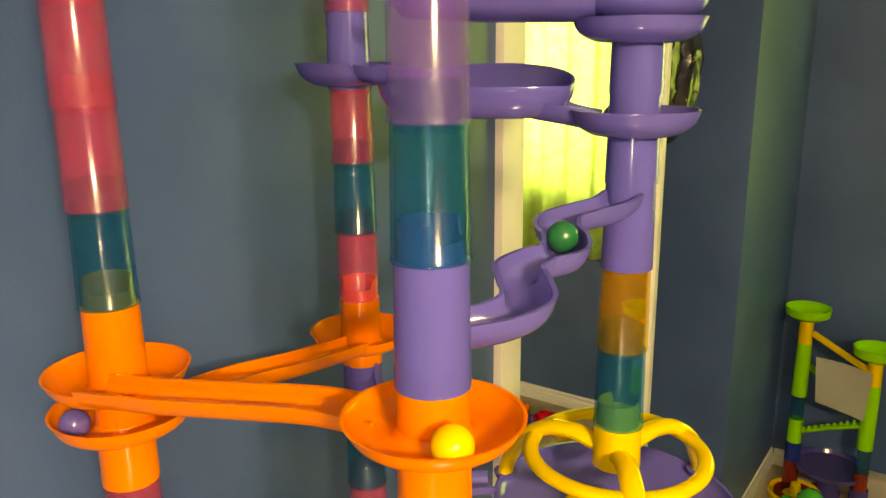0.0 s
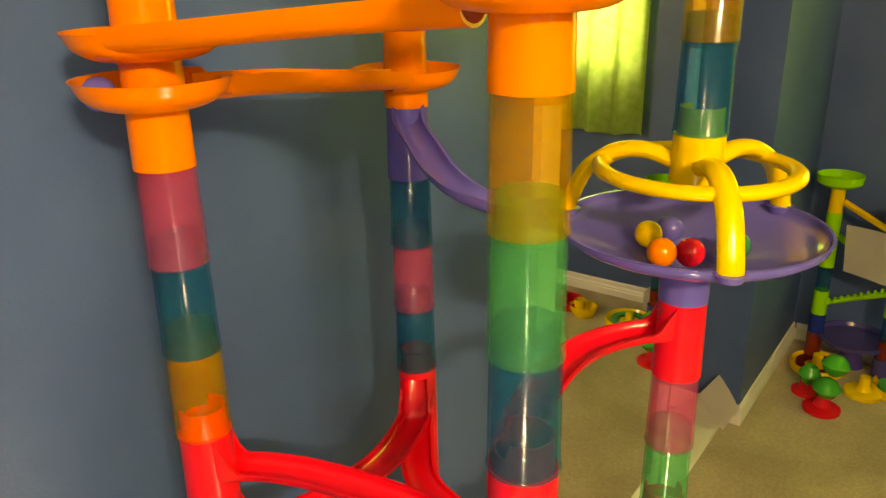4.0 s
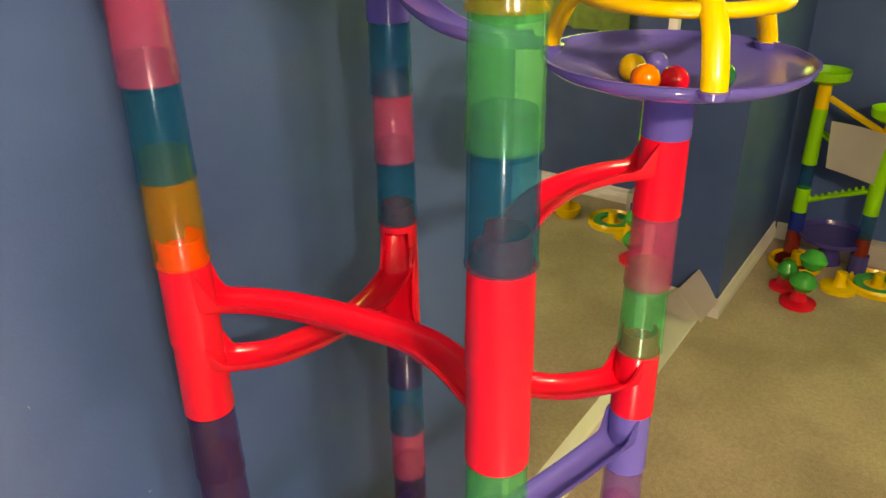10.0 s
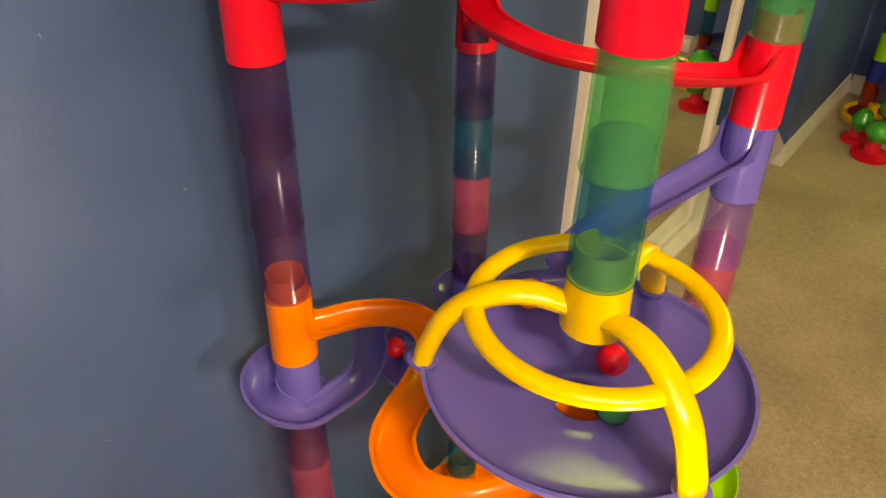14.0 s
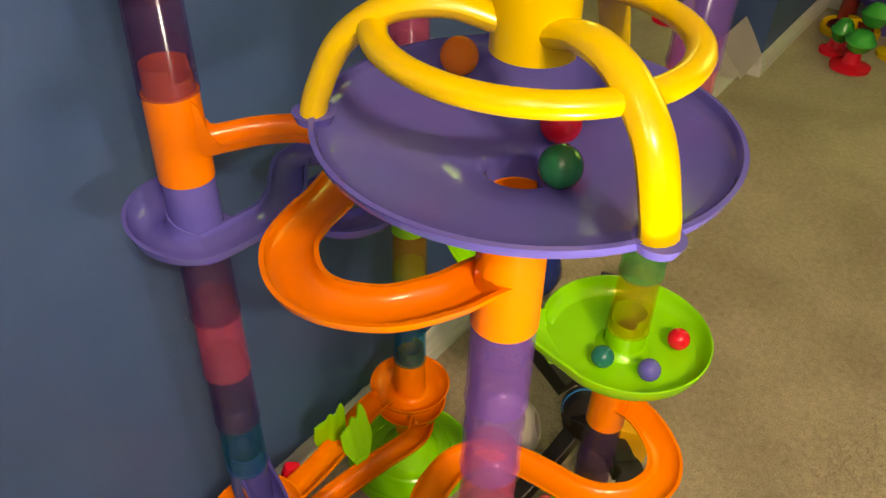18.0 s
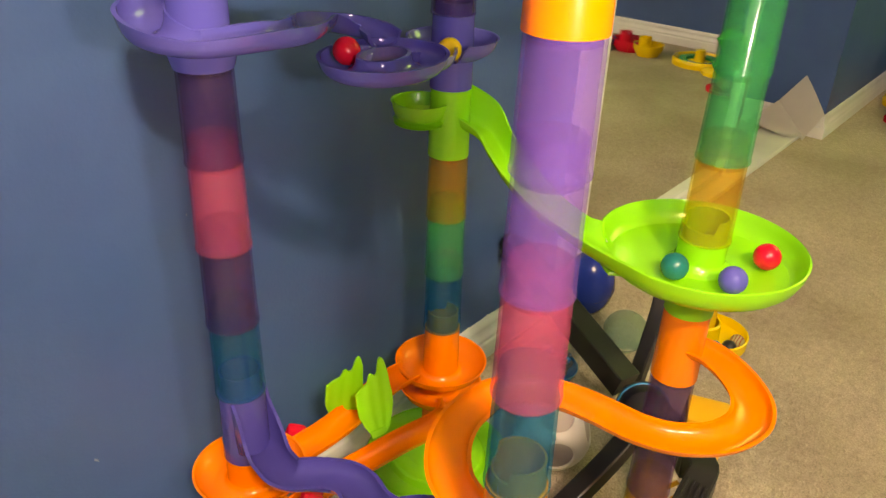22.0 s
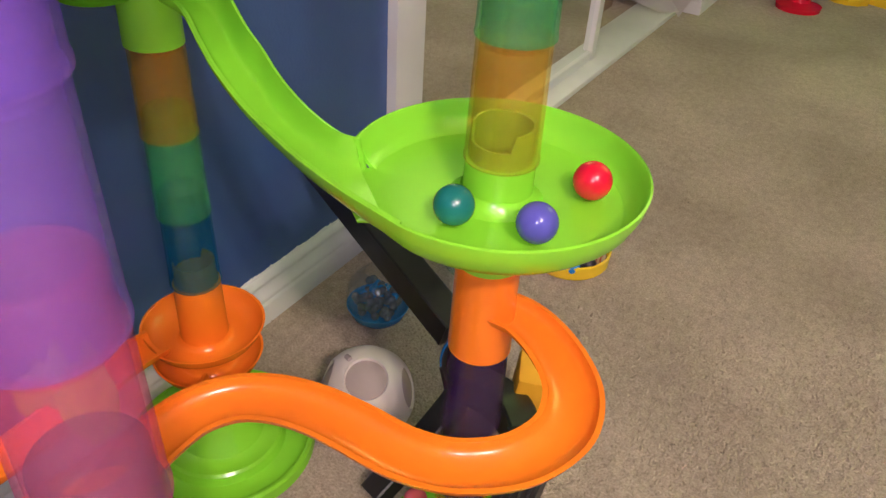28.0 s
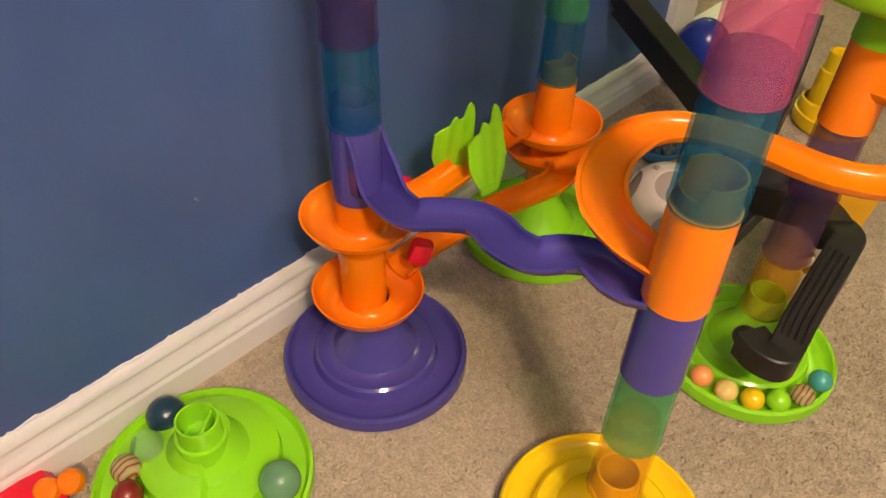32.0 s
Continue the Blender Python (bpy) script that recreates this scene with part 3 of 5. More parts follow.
# upper orange bowls with straight channels
o = at("N", 19)
p1 = run_piece("double_bowl_track", o, "orange plastic track with a bowl round each of two towers")
socket("N", 20, ORANGE, p1, o)
socket("L", 20, ORANGE, p1, o)
part("bowl", bowl(0.055, U * 0.52, U * 0.74), ORANGE, p1)
part("bowl", bowl(0.056, U * 0.03, U * 0.28), ORANGE, p1, m=Matrix.Translation(at("L", 19) - o))
channel(p1, o, [at("N", 19.42) + Vector((-0.036, 0.002, 0)), (-0.35, 0.326, U * 19.37), (-0.405, 0.310, U * 19.31), (-0.47, 0.291, U * 19.23), at("L", 19.15) + Vector((0.022, -0.034, 0))], ORANGE, 0.036, 0.016)
o = at("L", 18)
p2 = run_piece("double_bowl_track", o, "orange plastic track with bowls, just below another one")
socket("L", 19, ORANGE, p2, o)
socket("B", 19, ORANGE, p2, o)
part("bowl", bowl(0.056, U * 0.58, U * 0.85, (75,)), ORANGE, p2)
part("bowl", bowl(0.0565, U * 0.24, U * 0.50, (-80,)), ORANGE, p2, m=Matrix.Translation(at("B", 18) - o))
channel(p2, o, [at("L", 18.62) + Vector((0.012, 0.036, 0)), (-0.547, 0.42, U * 18.55), (-0.540, 0.49, U * 18.45), at("B", 18.33) + Vector((0.024, -0.036, 0))], ORANGE, 0.035, 0.017)

# purple pieces of the top
o = at("R", 20)
zig = run_piece("zigzag_track", o, "purple plastic zigzag stepped slide between two towers")
socket("R", 21, PURPLE, zig, o)
socket("N", 21, PURPLE, zig, o)
ZIG = [(-0.252, 0.350), (-0.234, 0.371), (-0.229, 0.394), (-0.244, 0.417), (-0.260, 0.439), (-0.257, 0.462), (-0.247, 0.481), (-0.257, 0.503), (-0.274, 0.522), (-0.281, 0.545), (-0.271, 0.570), (-0.259, 0.594), (-0.258, 0.618)]
channel(zig, o, [(x, y, U * (20.25 + (y - 0.36) * 1.75)) for x, y in ZIG], PURPLE, 0.035, 0.018, 8)
o = at("B", 22)
spi = run_piece("swirl_track", o, "purple plastic swirl tray joining two towers near the top")
socket("B", 23, PURPLE, spi, o)
socket("R", 22, PURPLE, spi, o)
part("bowl", bowl(0.056, U * 0.04, U * 0.33, (-20,)), PURPLE, spi)
part("bowl", bowl(0.056, U * 0.54, U * 0.82, (165,)), PURPLE, spi, m=Matrix.Translation(at("R", 21) - o))
tray = soft([(0.0, 0.0), (0.040, 0.0005), (0.053, 0.005), (0.0595, 0.017), (0.0612, 0.0285), (0.0600, 0.0300), (0.0590, 0.0285), (0.0570, 0.0185), (0.0510, 0.008), (0.036, 0.0055), (0.0325, 0.0075), (0.0312, 0.0200), (0.0290, 0.0205), (0.0268, 0.0190), (0.0250, 0.0070), (0.020, 0.0045), (0.0, 0.004)], 3)
part("tray", lathe(tray, 56, lambda a, r, z: (r, z + 0.6 * z * max(0.0, math.sin(a)) if r > 0.045 else z), closed=False), PURPLE, spi, m=Matrix.Translation(Vector((-0.416, 0.618, U * 21.70)) - o) @ Matrix.Diagonal((1.7, 1.0, 1.0, 1.0)))
channel(spi, o, [at("B", 22.12) + Vector((0.03, -0.01, 0)), (-0.505, 0.60, U * 22.08), (-0.475, 0.60, U * 22.04)], PURPLE, 0.036, 0.016)
channel(spi, o, [(-0.345, 0.615, U * 21.72), (-0.318, 0.615, U * 21.68), at("R", 21.6) + Vector((-0.03, -0.01, 0))], PURPLE, 0.04, 0.016)
o = at("R", 22)
cup = run_piece("bowl_piece", o, "purple plastic bowl piece round the top of a tower")
socket("R", 23, PURPLE, cup, o)
part("bowl", bowl(0.056, U * 0.55, U * 0.80, ()), PURPLE, cup)
o = at("R", 23)
cup = run_piece("swirl_track", o, "purple plastic tray track at the very top of the run")
socket("R", 24, PURPLE, cup, o)
part("bowl", bowl(0.058, U * -0.24, U * 0.10, (200,)), PURPLE, cup)
channel(cup, o, [at("R", 22.80) + Vector((-0.03, -0.015, 0)), (-0.33, 0.59, U * 22.80), (-0.39, 0.565, U * 22.82), (-0.44, 0.56, U * 22.86)], PURPLE, 0.075, 0.022)

# purple slide from a back tower to the upper funnel
o = at("B", 17)
sl = run_piece("slide_track", o, "purple plastic slide dropping from a tower into the funnel")
socket("B", 18, PURPLE, sl, o)
channel(sl, o, [at("B", 17.92) + Vector((0.006, -0.006, 0)), at("B", 17.70) + Vector((0.022, -0.024, 0)), (-0.508, 0.567, U * 17.52), (-0.468, 0.540, U * 17.34), (-0.428, 0.528, U * 17.19), (-0.39, 0.540, U * 17.08), (-0.362, 0.568, U * 17.03)], PURPLE, 0.031, 0.012)
# purple slide into the lower funnel
o = at("R", 11)
sl2 = run_piece("slide_track", o, "purple plastic slide running down into the lower funnel")
socket("R", 12, PURPLE, sl2, o)
SL2 = [(-0.263, 0.617, 11.52), (-0.270, 0.592, 11.47), (-0.286, 0.554, 11.33), (-0.302, 0.520, 11.20), (-0.318, 0.482, 11.08), (-0.324, 0.445, 11.00), (-0.320, 0.412, 10.96)]
part("channel", flared(smooth_path([Vector((x, y, U * n)) - o for x, y, n in SL2], 6), 0.036, 0.011, [(0, U * 0.47)]), PURPLE, sl2, sharp=50)

# orange looping track below the lower funnel
track("orange plastic looping track winding between two towers", ORANGE, (("N", 10), ("L", 10)),
      [(-0.263, 0.305), (-0.271, 0.284), (-0.292, 0.255), (-0.325, 0.239), (-0.354, 0.242), (-0.382, 0.264), (-0.396, 0.295), (-0.405, 0.332), (-0.426, 0.378), (-0.460, 0.399), (-0.494, 0.395), (-0.522, 0.372), (-0.538, 0.346)], 9.45, 9.25, w=0.036, d=0.012, cheeks=(1,))

# purple swirl bowls between the back towers
o = at("L", 8)
sw = run_piece("swirl_track", o, "purple plastic swirling tray track between two towers by the wall")
socket("L", 9, PURPLE, sw, o)
socket("B", 8, PURPLE, sw, o)
part("bowl", bowl(0.048, U * 0.42, U * 0.68, (-60,)), PURPLE, sw, m=Matrix.Translation(at("B", 7) - o))
c = at("L", 8)
swirl = [c + Vector((0.0395 * math.cos(radians(a)), 0.0395 * math.sin(radians(a)), U * (0.33 - 0.10 * i / 11))) for i, a in enumerate(range(120, 361, 22))]
swirl += [Vector((x, y, U * n)) for x, y, n in ((-0.5150, 0.348, 8.22), (-0.521, 0.376, 8.18), (-0.541, 0.407, 8.13), (-0.568, 0.436, 8.07), (-0.588, 0.463, 8.00), (-0.590, 0.490, 7.92), (-0.572, 0.508, 7.85), (-0.548, 0.503, 7.80))]
line = smooth_path(local(swirl, o), 5)
deep = len(line) - 1
bm = bmesh.new()
rings = []
for i, q in enumerate(line):
    tan = (line[min(i + 1, deep)] - line[max(i - 1, 0)]).normalized()
    side = tan.cross(Vector((0, 0, 1))).normalized()
    f = i / deep
    d = float(np.interp(f, (0, 0.12, 0.30, 0.50, 0.62, 1), (0.022, 0.025, 0.023, 0.013, 0.016, 0.014)))
    wide = 0.0365 * float(np.interp(f, (0, 0.06, 1), (0.5, 1.0, 0.96)))
    sec = gutter_section(wide, d)
    rings.append([bm.verts.new(q + side * x + Vector((0, 0, y))) for x, y in sec])
m = len(rings[0])
for i in range(deep):
    for j in range(m):
        bm.faces.new((rings[i][j], rings[i][(j + 1) % m], rings[i + 1][(j + 1) % m], rings[i + 1][j]))
bm.faces.new(rings[0])
bm.faces.new(rings[-1][::-1])
part("swirl_trough", bm, PURPLE, sw, sharp=50)
part("collar", lathe([(RT - 0.001, U * 0.02), (RT + 0.0012, U * 0.02), (RT + 0.004, U * 0.16), (RT + 0.012, U * 0.22), (RT + 0.010, U * 0.25), (RT - 0.001, U * 0.24)], 40), PURPLE, sw)
loop_line = [Vector((-0.516 + 0.037 * math.cos(2 * math.pi * i / 40), 0.469 + 0.042 * math.sin(2 * math.pi * i / 40), U * (7.69 + 0.02 * math.sin(2 * math.pi * i / 40)))) - o for i in range(40)]
part("loop_tray", sweep(loop_line, gutter_section(0.035, 0.015), loop=True), PURPLE, sw)
part("web", lathe([(0.0, 0.0), (0.0075, -0.001), (0.0095, 0.006), (0.006, 0.012), (0.0, 0.013)], 20, closed=False), PURPLE, sw, m=Matrix.Translation(Vector((-0.544, 0.472, U * 7.75)) - o))
channel(sw, o, [(-0.497, 0.505, U * 7.66), (-0.510, 0.534, U * 7.58), at("B", 7.5) + Vector((0.018, -0.042, 0))], PURPLE, 0.034, 0.014)

# lime slide from the back tower into the green dish
o = at("B", 6)
ls = run_piece("slide_track", o, "lime green plastic slide flowing into a round dish")
socket("B", 7, LIME, ls, o)
socket("R", 6, LIME, ls, o)
dish_c = at("R", 5) + Vector((-0.001, 0.0, 0))
dp = [(RT, U * 0.42), (RT + 0.004, U * 0.56), (0.06, U * 0.60), (0.081, U * 0.632), (0.0815, U * 0.654), (0.080, U * 0.668), (0.06, U * 0.652), (RT + 0.008, U * 0.637), (RT + 0.002, U * 0.69), (RT, U * 0.75)]


def to_mouth(a, r, z):
    """The floor reaches further out where the slide runs in."""
    return (r * 1.13 if r > 0.079 and radians(196) < a < radians(238) else r), z


part("dish_floor", lathe(dp, 96, to_mouth), LIME, ls, m=Matrix.Translation(dish_c - o))
# the slide's two walls run out into the dish's rim
front = smooth_path([(x, y, U * n) for x, y, n in ((-0.556, 0.603, 6.70), (-0.545, 0.605, 6.66), (-0.516, 0.609, 6.52), (-0.490, 0.600, 6.31), (-0.470, 0.591, 6.20), (-0.450, 0.5836, 6.11), (-0.430, 0.577, 6.03), (-0.405, 0.569, 5.97), (-0.357, 0.552, 5.945), (-0.310, 0.5395, 5.94), (-0.272, 0.5325, 5.94))], 6)
rear = smooth_path([(x, y, U * n) for x, y, n in ((-0.560, 0.636, 6.99), (-0.545, 0.641, 6.98), (-0.515, 0.646, 6.80), (-0.490, 0.637, 6.53), (-0.470, 0.6285, 6.39), (-0.450, 0.622, 6.27), (-0.430, 0.613, 6.17), (-0.410, 0.606, 6.08), (-0.385, 0.599, 6.00), (-0.362, 0.595, 5.95), (-0.3505, 0.5970, 5.94))], 6)
SLIDE_FLOOR = (6.54, 6.50, 6.36, 6.14, 6.02, 5.92, 5.84, 5.775, 5.735, 5.70, 5.672)
WALL_SECTION = [(0.0014, 0.0), (0.0004, -0.007), (-0.0035, -0.0165), (-0.0095, -0.0228), (-0.016, -0.0250), (-0.016, -0.0222), (-0.0108, -0.0203), (-0.0060, -0.0152), (-0.0022, -0.007), (-0.0012, -0.0006), (0.0, 0.0008)]
rim_line = [(q, (q.z - U * float(np.interp(i / 6, range(11), SLIDE_FLOOR)) + 0.003) / 0.025) for i, q in enumerate(front[8:-3], 8)]
rim_line += [(dish_c + Vector((0.0925 * math.cos(radians(a)), 0.0925 * math.sin(radians(a)), U * 0.94)), 1.0) for a in range(264, 198 + 361, 4)]
bm = bmesh.new()
rings = []
for i, (q, k) in enumerate(rim_line):
    tan = rim_line[min(i + 1, len(rim_line) - 1)][0] - rim_line[max(i - 1, 0)][0]
    side = tan.cross(Vector((0, 0, 1))).normalized()
    rings.append([bm.verts.new(q - o + side * x + Vector((0, 0, y * k))) for x, y in WALL_SECTION])
for a, b in zip(rings, rings[1:]):
    for j in range(len(a)):
        bm.faces.new((a[j], a[(j + 1) % len(a)], b[(j + 1) % len(a)], b[j]))
bm.faces.new(rings[0])
bm.faces.new(rings[-1][::-1])
bmesh.ops.recalc_face_normals(bm, faces=bm.faces)
part("dish_rim", bm, LIME, ls, sharp=60)
bm = bmesh.new()
ACROSS = 20
bed = []
for i, (f, r) in enumerate(zip(front, rear)):
    z = U * float(np.interp(i / 6, range(11), SLIDE_FLOOR))
    row = []
    for j in range(ACROSS + 1):
        e = 1 - 2 * j / ACROSS
        v = 0.5 - 0.5 * math.copysign(abs(e) ** 0.55, e)
        lip = f.z if v < 0.5 else r.z
        row.append(bm.verts.new(Vector((f.x + (r.x - f.x) * v, f.y + (r.y - f.y) * v, z + (lip - z) * abs(2 * v - 1) ** 5)) - o))
    bed.append(row)
for i in range(len(bed) - 1):
    for j in range(ACROSS):
        bm.faces.new((bed[i][j], bed[i][j + 1], bed[i + 1][j + 1], bed[i + 1][j]))
bmesh.ops.recalc_face_normals(bm, faces=bm.faces)
bmesh.ops.solidify(bm, geom=bm.faces[:], thickness=0.0022)
part("slide_bed", bm, LIME, ls, sharp=60)
part("cusp", lathe([(0.0075, -0.024), (0.0048, -0.016), (0.0030, -0.006), (0.0022, 0.0), (0.0, 0.0008)], 20, closed=False), LIME, ls, m=Matrix.Translation(Vector((-0.3492, 0.5960, U * 5.94)) - o))
part("cup", bowl(0.0315, U * 0.50, U * 0.80, ()), LIME, ls, m=Matrix.Translation(Vector((-0.020, -0.026, 0))))

# orange S-shaped track low down
track("orange plastic S-shaped track winding between two towers", ORANGE, (("R", 5), ("N", 5)),
      [(-0.228, 0.623), (-0.204, 0.612), (-0.182, 0.594), (-0.170, 0.576), (-0.165, 0.554), (-0.170, 0.532), (-0.182, 0.513), (-0.206, 0.495), (-0.235, 0.487), (-0.271, 0.487), (-0.300, 0.485), (-0.325, 0.478), (-0.344, 0.465), (-0.356, 0.444), (-0.358, 0.419), (-0.355, 0.394), (-0.343, 0.367), (-0.321, 0.343), (-0.292, 0.331)], 4.42, 4.16, w=0.036, d=0.010)

# purple wavy slide
track("deep purple plastic wavy slide between two towers", DEEP, (("L", 4), ("N", 4)),
      [(-0.528, 0.316), (-0.502, 0.307), (-0.475, 0.302), (-0.452, 0.315), (-0.430, 0.325), (-0.409, 0.325), (-0.382, 0.314), (-0.356, 0.313), (-0.335, 0.328), (-0.315, 0.333), (-0.287, 0.322)], 3.12, 3.86, w=0.038, d=0.011, cheeks=(0,), hole=0, foot=0.048, power=3.2, lead=0.001)

# low orange bowls with channels to the back tower
o = at("L", 2)
lb = run_piece("double_bowl_track", o, "orange plastic stacked bowls with channels to the back tower")
socket("L", 3, ORANGE, lb, o)
socket("B", 3, ORANGE, lb, o)
part("bowl", bowl(0.055, U * 0.47, U * 0.71, (), cone=U * 0.18), ORANGE, lb)
part("bowl", bowl(0.058, U * 0.04, U * 0.31, (), cone=U * 0.1), ORANGE, lb, m=Matrix.Translation(at("B", 2) - o))
channel(lb, o, [at("B", 2.20) + Vector((-0.012, -0.045, 0)), (-0.571, 0.53, U * 2.20), (-0.558, 0.44, U * 2.24), at("L", 2.36) + Vector((0.004, 0.040, 0))], ORANGE, 0.036, 0.014)
o = at("L", 1)
lc = run_piece("double_bowl_track", o, "orange plastic lower bowls with a channel to the back tower")
socket("L", 2, ORANGE, lc, o)
socket("B", 2, ORANGE, lc, o)
part("bowl", bowl(0.056, U * 0.14, U * 0.43, (), cone=U * 0.05), ORANGE, lc, m=Matrix.Translation((0.003, 0.003, 0)))
part("waist", lathe(soft([(RT, U * 0.30), (RT - 0.001, U * 0.7), (RT, U * 1.15), (RT + 0.006, U * 1.42), (RT + 0.005, U * 1.45), (RT - 0.004, U * 1.1), (RT - 0.005, U * 0.3)]), 48), ORANGE, lc)
part("bowl", bowl(0.053, U * 0.58, U * 0.84, (), cone=U * 0.1), ORANGE, lc, m=Matrix.Translation(at("B", 1) - o))
channel(lc, o, [at("B", 1.72) + Vector((0.040, -0.02, 0)), (-0.506, 0.565, U * 1.7), (-0.525, 0.50, U * 1.60), (-0.548, 0.41, U * 1.42), at("L", 1.32) + Vector((0.006, 0.044, 0))], ORANGE, 0.034, 0.013)

# bases
def base(k, material, word, r=0.094, off=(0, 0, 0)):
    o = at(k, 0) + Vector(off)
    ob = run_piece("tower_base", o, f"{word} plastic round base of a toy tower", group="bases of the marble run")
    prof = [(0.0, 0.001), (r, 0.001), (r + 0.002, 0.004), (r + 0.0015, 0.017), (r - 0.001, 0.020), (r - 0.004, 0.0195), (r - 0.007, 0.014), (r - 0.012, 0.0115), (0.074, 0.011), (0.068, 0.013), (0.065, 0.022), (0.062, 0.0245), (0.057, 0.024),
            (0.050, 0.0245), (0.045, 0.028), (0.040, 0.036), (0.032, 0.046), (RT + 0.003, 0.060), (RT, 0.070), (RT, U), (RT - 0.003, U), (RT - 0.004, U * 1.3), (RT - 0.006, U * 1.3), (RT - 0.006, 0.03), (0, 0.03)]
    part("trough", lathe(prof[:11], 64, closed=False), material, ob)
    part("step", lathe(prof[10:15], 64, closed=False), material, ob)
    part("cone", lathe(prof[14:20], 64, closed=False), material, ob)
    part("neck", lathe(prof[19:], 48, closed=False), material, ob, m=Matrix.Translation(-Vector(off)))
    return ob


base("L", DEEP, "deep purple", 0.098, (0.007, 0.006, 0))
base("B", LIME, "lime green", 0.098)
base("N", YELLOW, "yellow")
base("R", LIME, "lime green", 0.0955)


# ---- ceiling lamp ----
ceil_lamp = thing("ceiling_lamp", (1.205, -0.65, TOP), "white two-bulb ceiling lamp", "lamp")
part("lamp_plate", lathe([(0.0, 0.0), (0.12, 0.0), (0.12, -0.02), (0.03, -0.04), (0.02, -0.10), (0.0, -0.10)], 32, closed=False), TRIM, ceil_lamp)
for bx, by in BULBS:
    d = Vector((bx - 1.205, by + 0.65, 0))
    part("lamp_arm", sweep(smooth_path([(0, 0, -0.08), d * 0.5 + Vector((0, 0, -0.12)), d + Vector((0, 0, -0.15))], 5), round_section(0.006, 0.006, 8)), GREY, ceil_lamp)
    part("lamp_holder", lathe([(0.0, 0.0), (0.022, 0.0), (0.026, -0.05), (0.0, -0.05)], 20, closed=False), GREY, ceil_lamp, m=Matrix.Translation(d + Vector((0, 0, -0.14))))

# ---- marbles ----
BALL_MESH = {}
BALLS = {"red": RED, "yellow": YELLOW, "dark green": BOTTLE, "teal": TEAL, "violet": PURPLE, "black": BLACK, "orange": ORANGE, "pink": PINK}


def marble(word, place, r=0.0125, material=None, where="in the marble run"):
    mat = material or BALLS[word]
    key = (mat.name, r)
    if key not in BALL_MESH:
        BALL_MESH[key] = to_mesh("marble_ball", ball(bmesh.new(), r, seg=24), mat, 80)
    ob = new("marble_ball", BALL_MESH[key])
    ob.matrix_basis = Matrix.Translation(place)
    return tagged(ob, f"small {word} plastic ball lying {where}", "ball", "marble run balls")


def on_dish(k, n, x, y, rows, off=(0, 0)):
    """A ball's centre on a dish whose inside has the given (radius, height) rows."""
    c = at(k, n)
    r = math.hypot(x - c.x - off[0], y - c.y - off[1])
    z = float(np.interp(r, [q[0] for q in rows], [q[1] for q in rows]))
    return (x, y, c.z + z + 0.0132)


PURPLE_IN = ((0.026, U * 0.530 + 0.003), (0.048, U * 0.58 + 0.003), (0.084, U * 0.685 + 0.0028), (0.104, U * 0.78 + 0.0025))
LIME_IN = ((0.026, U * 0.64), (0.06, U * 0.652), (0.078, U * 0.68), (0.086, U * 0.76))
for word, x, y in (("yellow", -0.294, 0.622), ("orange", -0.262, 0.569), ("red", -0.246, 0.594), ("violet", -0.284, 0.650), ("dark green", -0.2187, 0.6318)):
    marble(word, on_dish("R", 16, x, y, PURPLE_IN), where="in the upper funnel")
for word, x, y in (("red", -0.248, 0.362), ("dark green", -0.2245, 0.320), ("orange", -0.331, 0.376)):
    marble(word, on_dish("N", 10, x, y, PURPLE_IN), where="in the lower funnel")
for word, x, y in (("teal", -0.2654, 0.5794), ("violet", -0.2172, 0.5919), ("red", -0.2106, 0.6555)):
    marble(word, on_dish("R", 5, x, y, LIME_IN), where="in the lime dish")

for word, place, where in (("dark green", (-0.262, 0.508, U * 20.51 + 0.0135), "on the zigzag slide"), ("yellow", (-0.224, 0.303, U * 19.545 + 0.0155), "in an orange bowl"),
                           ("violet", (-0.578, 0.280, U * 18.53 + 0.0155), "in a lower orange bowl"), ("red", (-0.548, 0.455, U * 7.70 + 0.0130), "in the swirl tray"), ("yellow", (-0.541, 0.590, U * 7.43 + 0.0135), "in a small purple bowl")):
    marble(word, place, where=where)

# ---- toys on the carpet by the towers ----


def tube_of(line, r, bm=None, k=12):
    return sweep(line, round_section(r, r, k), bm)


def glass_material():
    m, n, l, p = nodes_of("clear_glass")
    p.inputs["Base Color"].default_value = (0.85, 0.93, 0.95, 1)
    p.inputs["Transmission Weight"].default_value = 0.92
    p.inputs["Roughness"].default_value = 0.03
    p.inputs["IOR"].default_value = 1.45
    return m


GLASS = glass_material()
SKIN = clear_plastic("clear_shell", (0.86, 0.92, 0.94), (0.55, 0.6, 0.62), 0.03)
C_MINT = clear_plastic("clear_mint", (0.5, 0.75, 0.6), (0.35, 0.62, 0.48), 0.2)
CREAM_BALL = plastic("pale_yellow_plastic", (0.85, 0.62, 0.18))
PEACH = plastic("peach_plastic", (0.92, 0.34, 0.10))
SKY_BLUE = plastic("sky_blue_plastic", (0.03, 0.26, 0.60))
TURQ = plastic("turquoise_plastic", (0.05, 0.33, 0.30))
PETROL = plastic("petrol_plastic", (0.012, 0.045, 0.07))
WOOD_Y = plastic("machine_yellow_plastic", (0.86, 0.42, 0.01), 0.35)
INSIDE = plastic("dark_inside_plastic", (0.42, 0.34, 0.30), 0.6)
MAROON = plastic("maroon_plastic", (0.22, 0.02, 0.012))


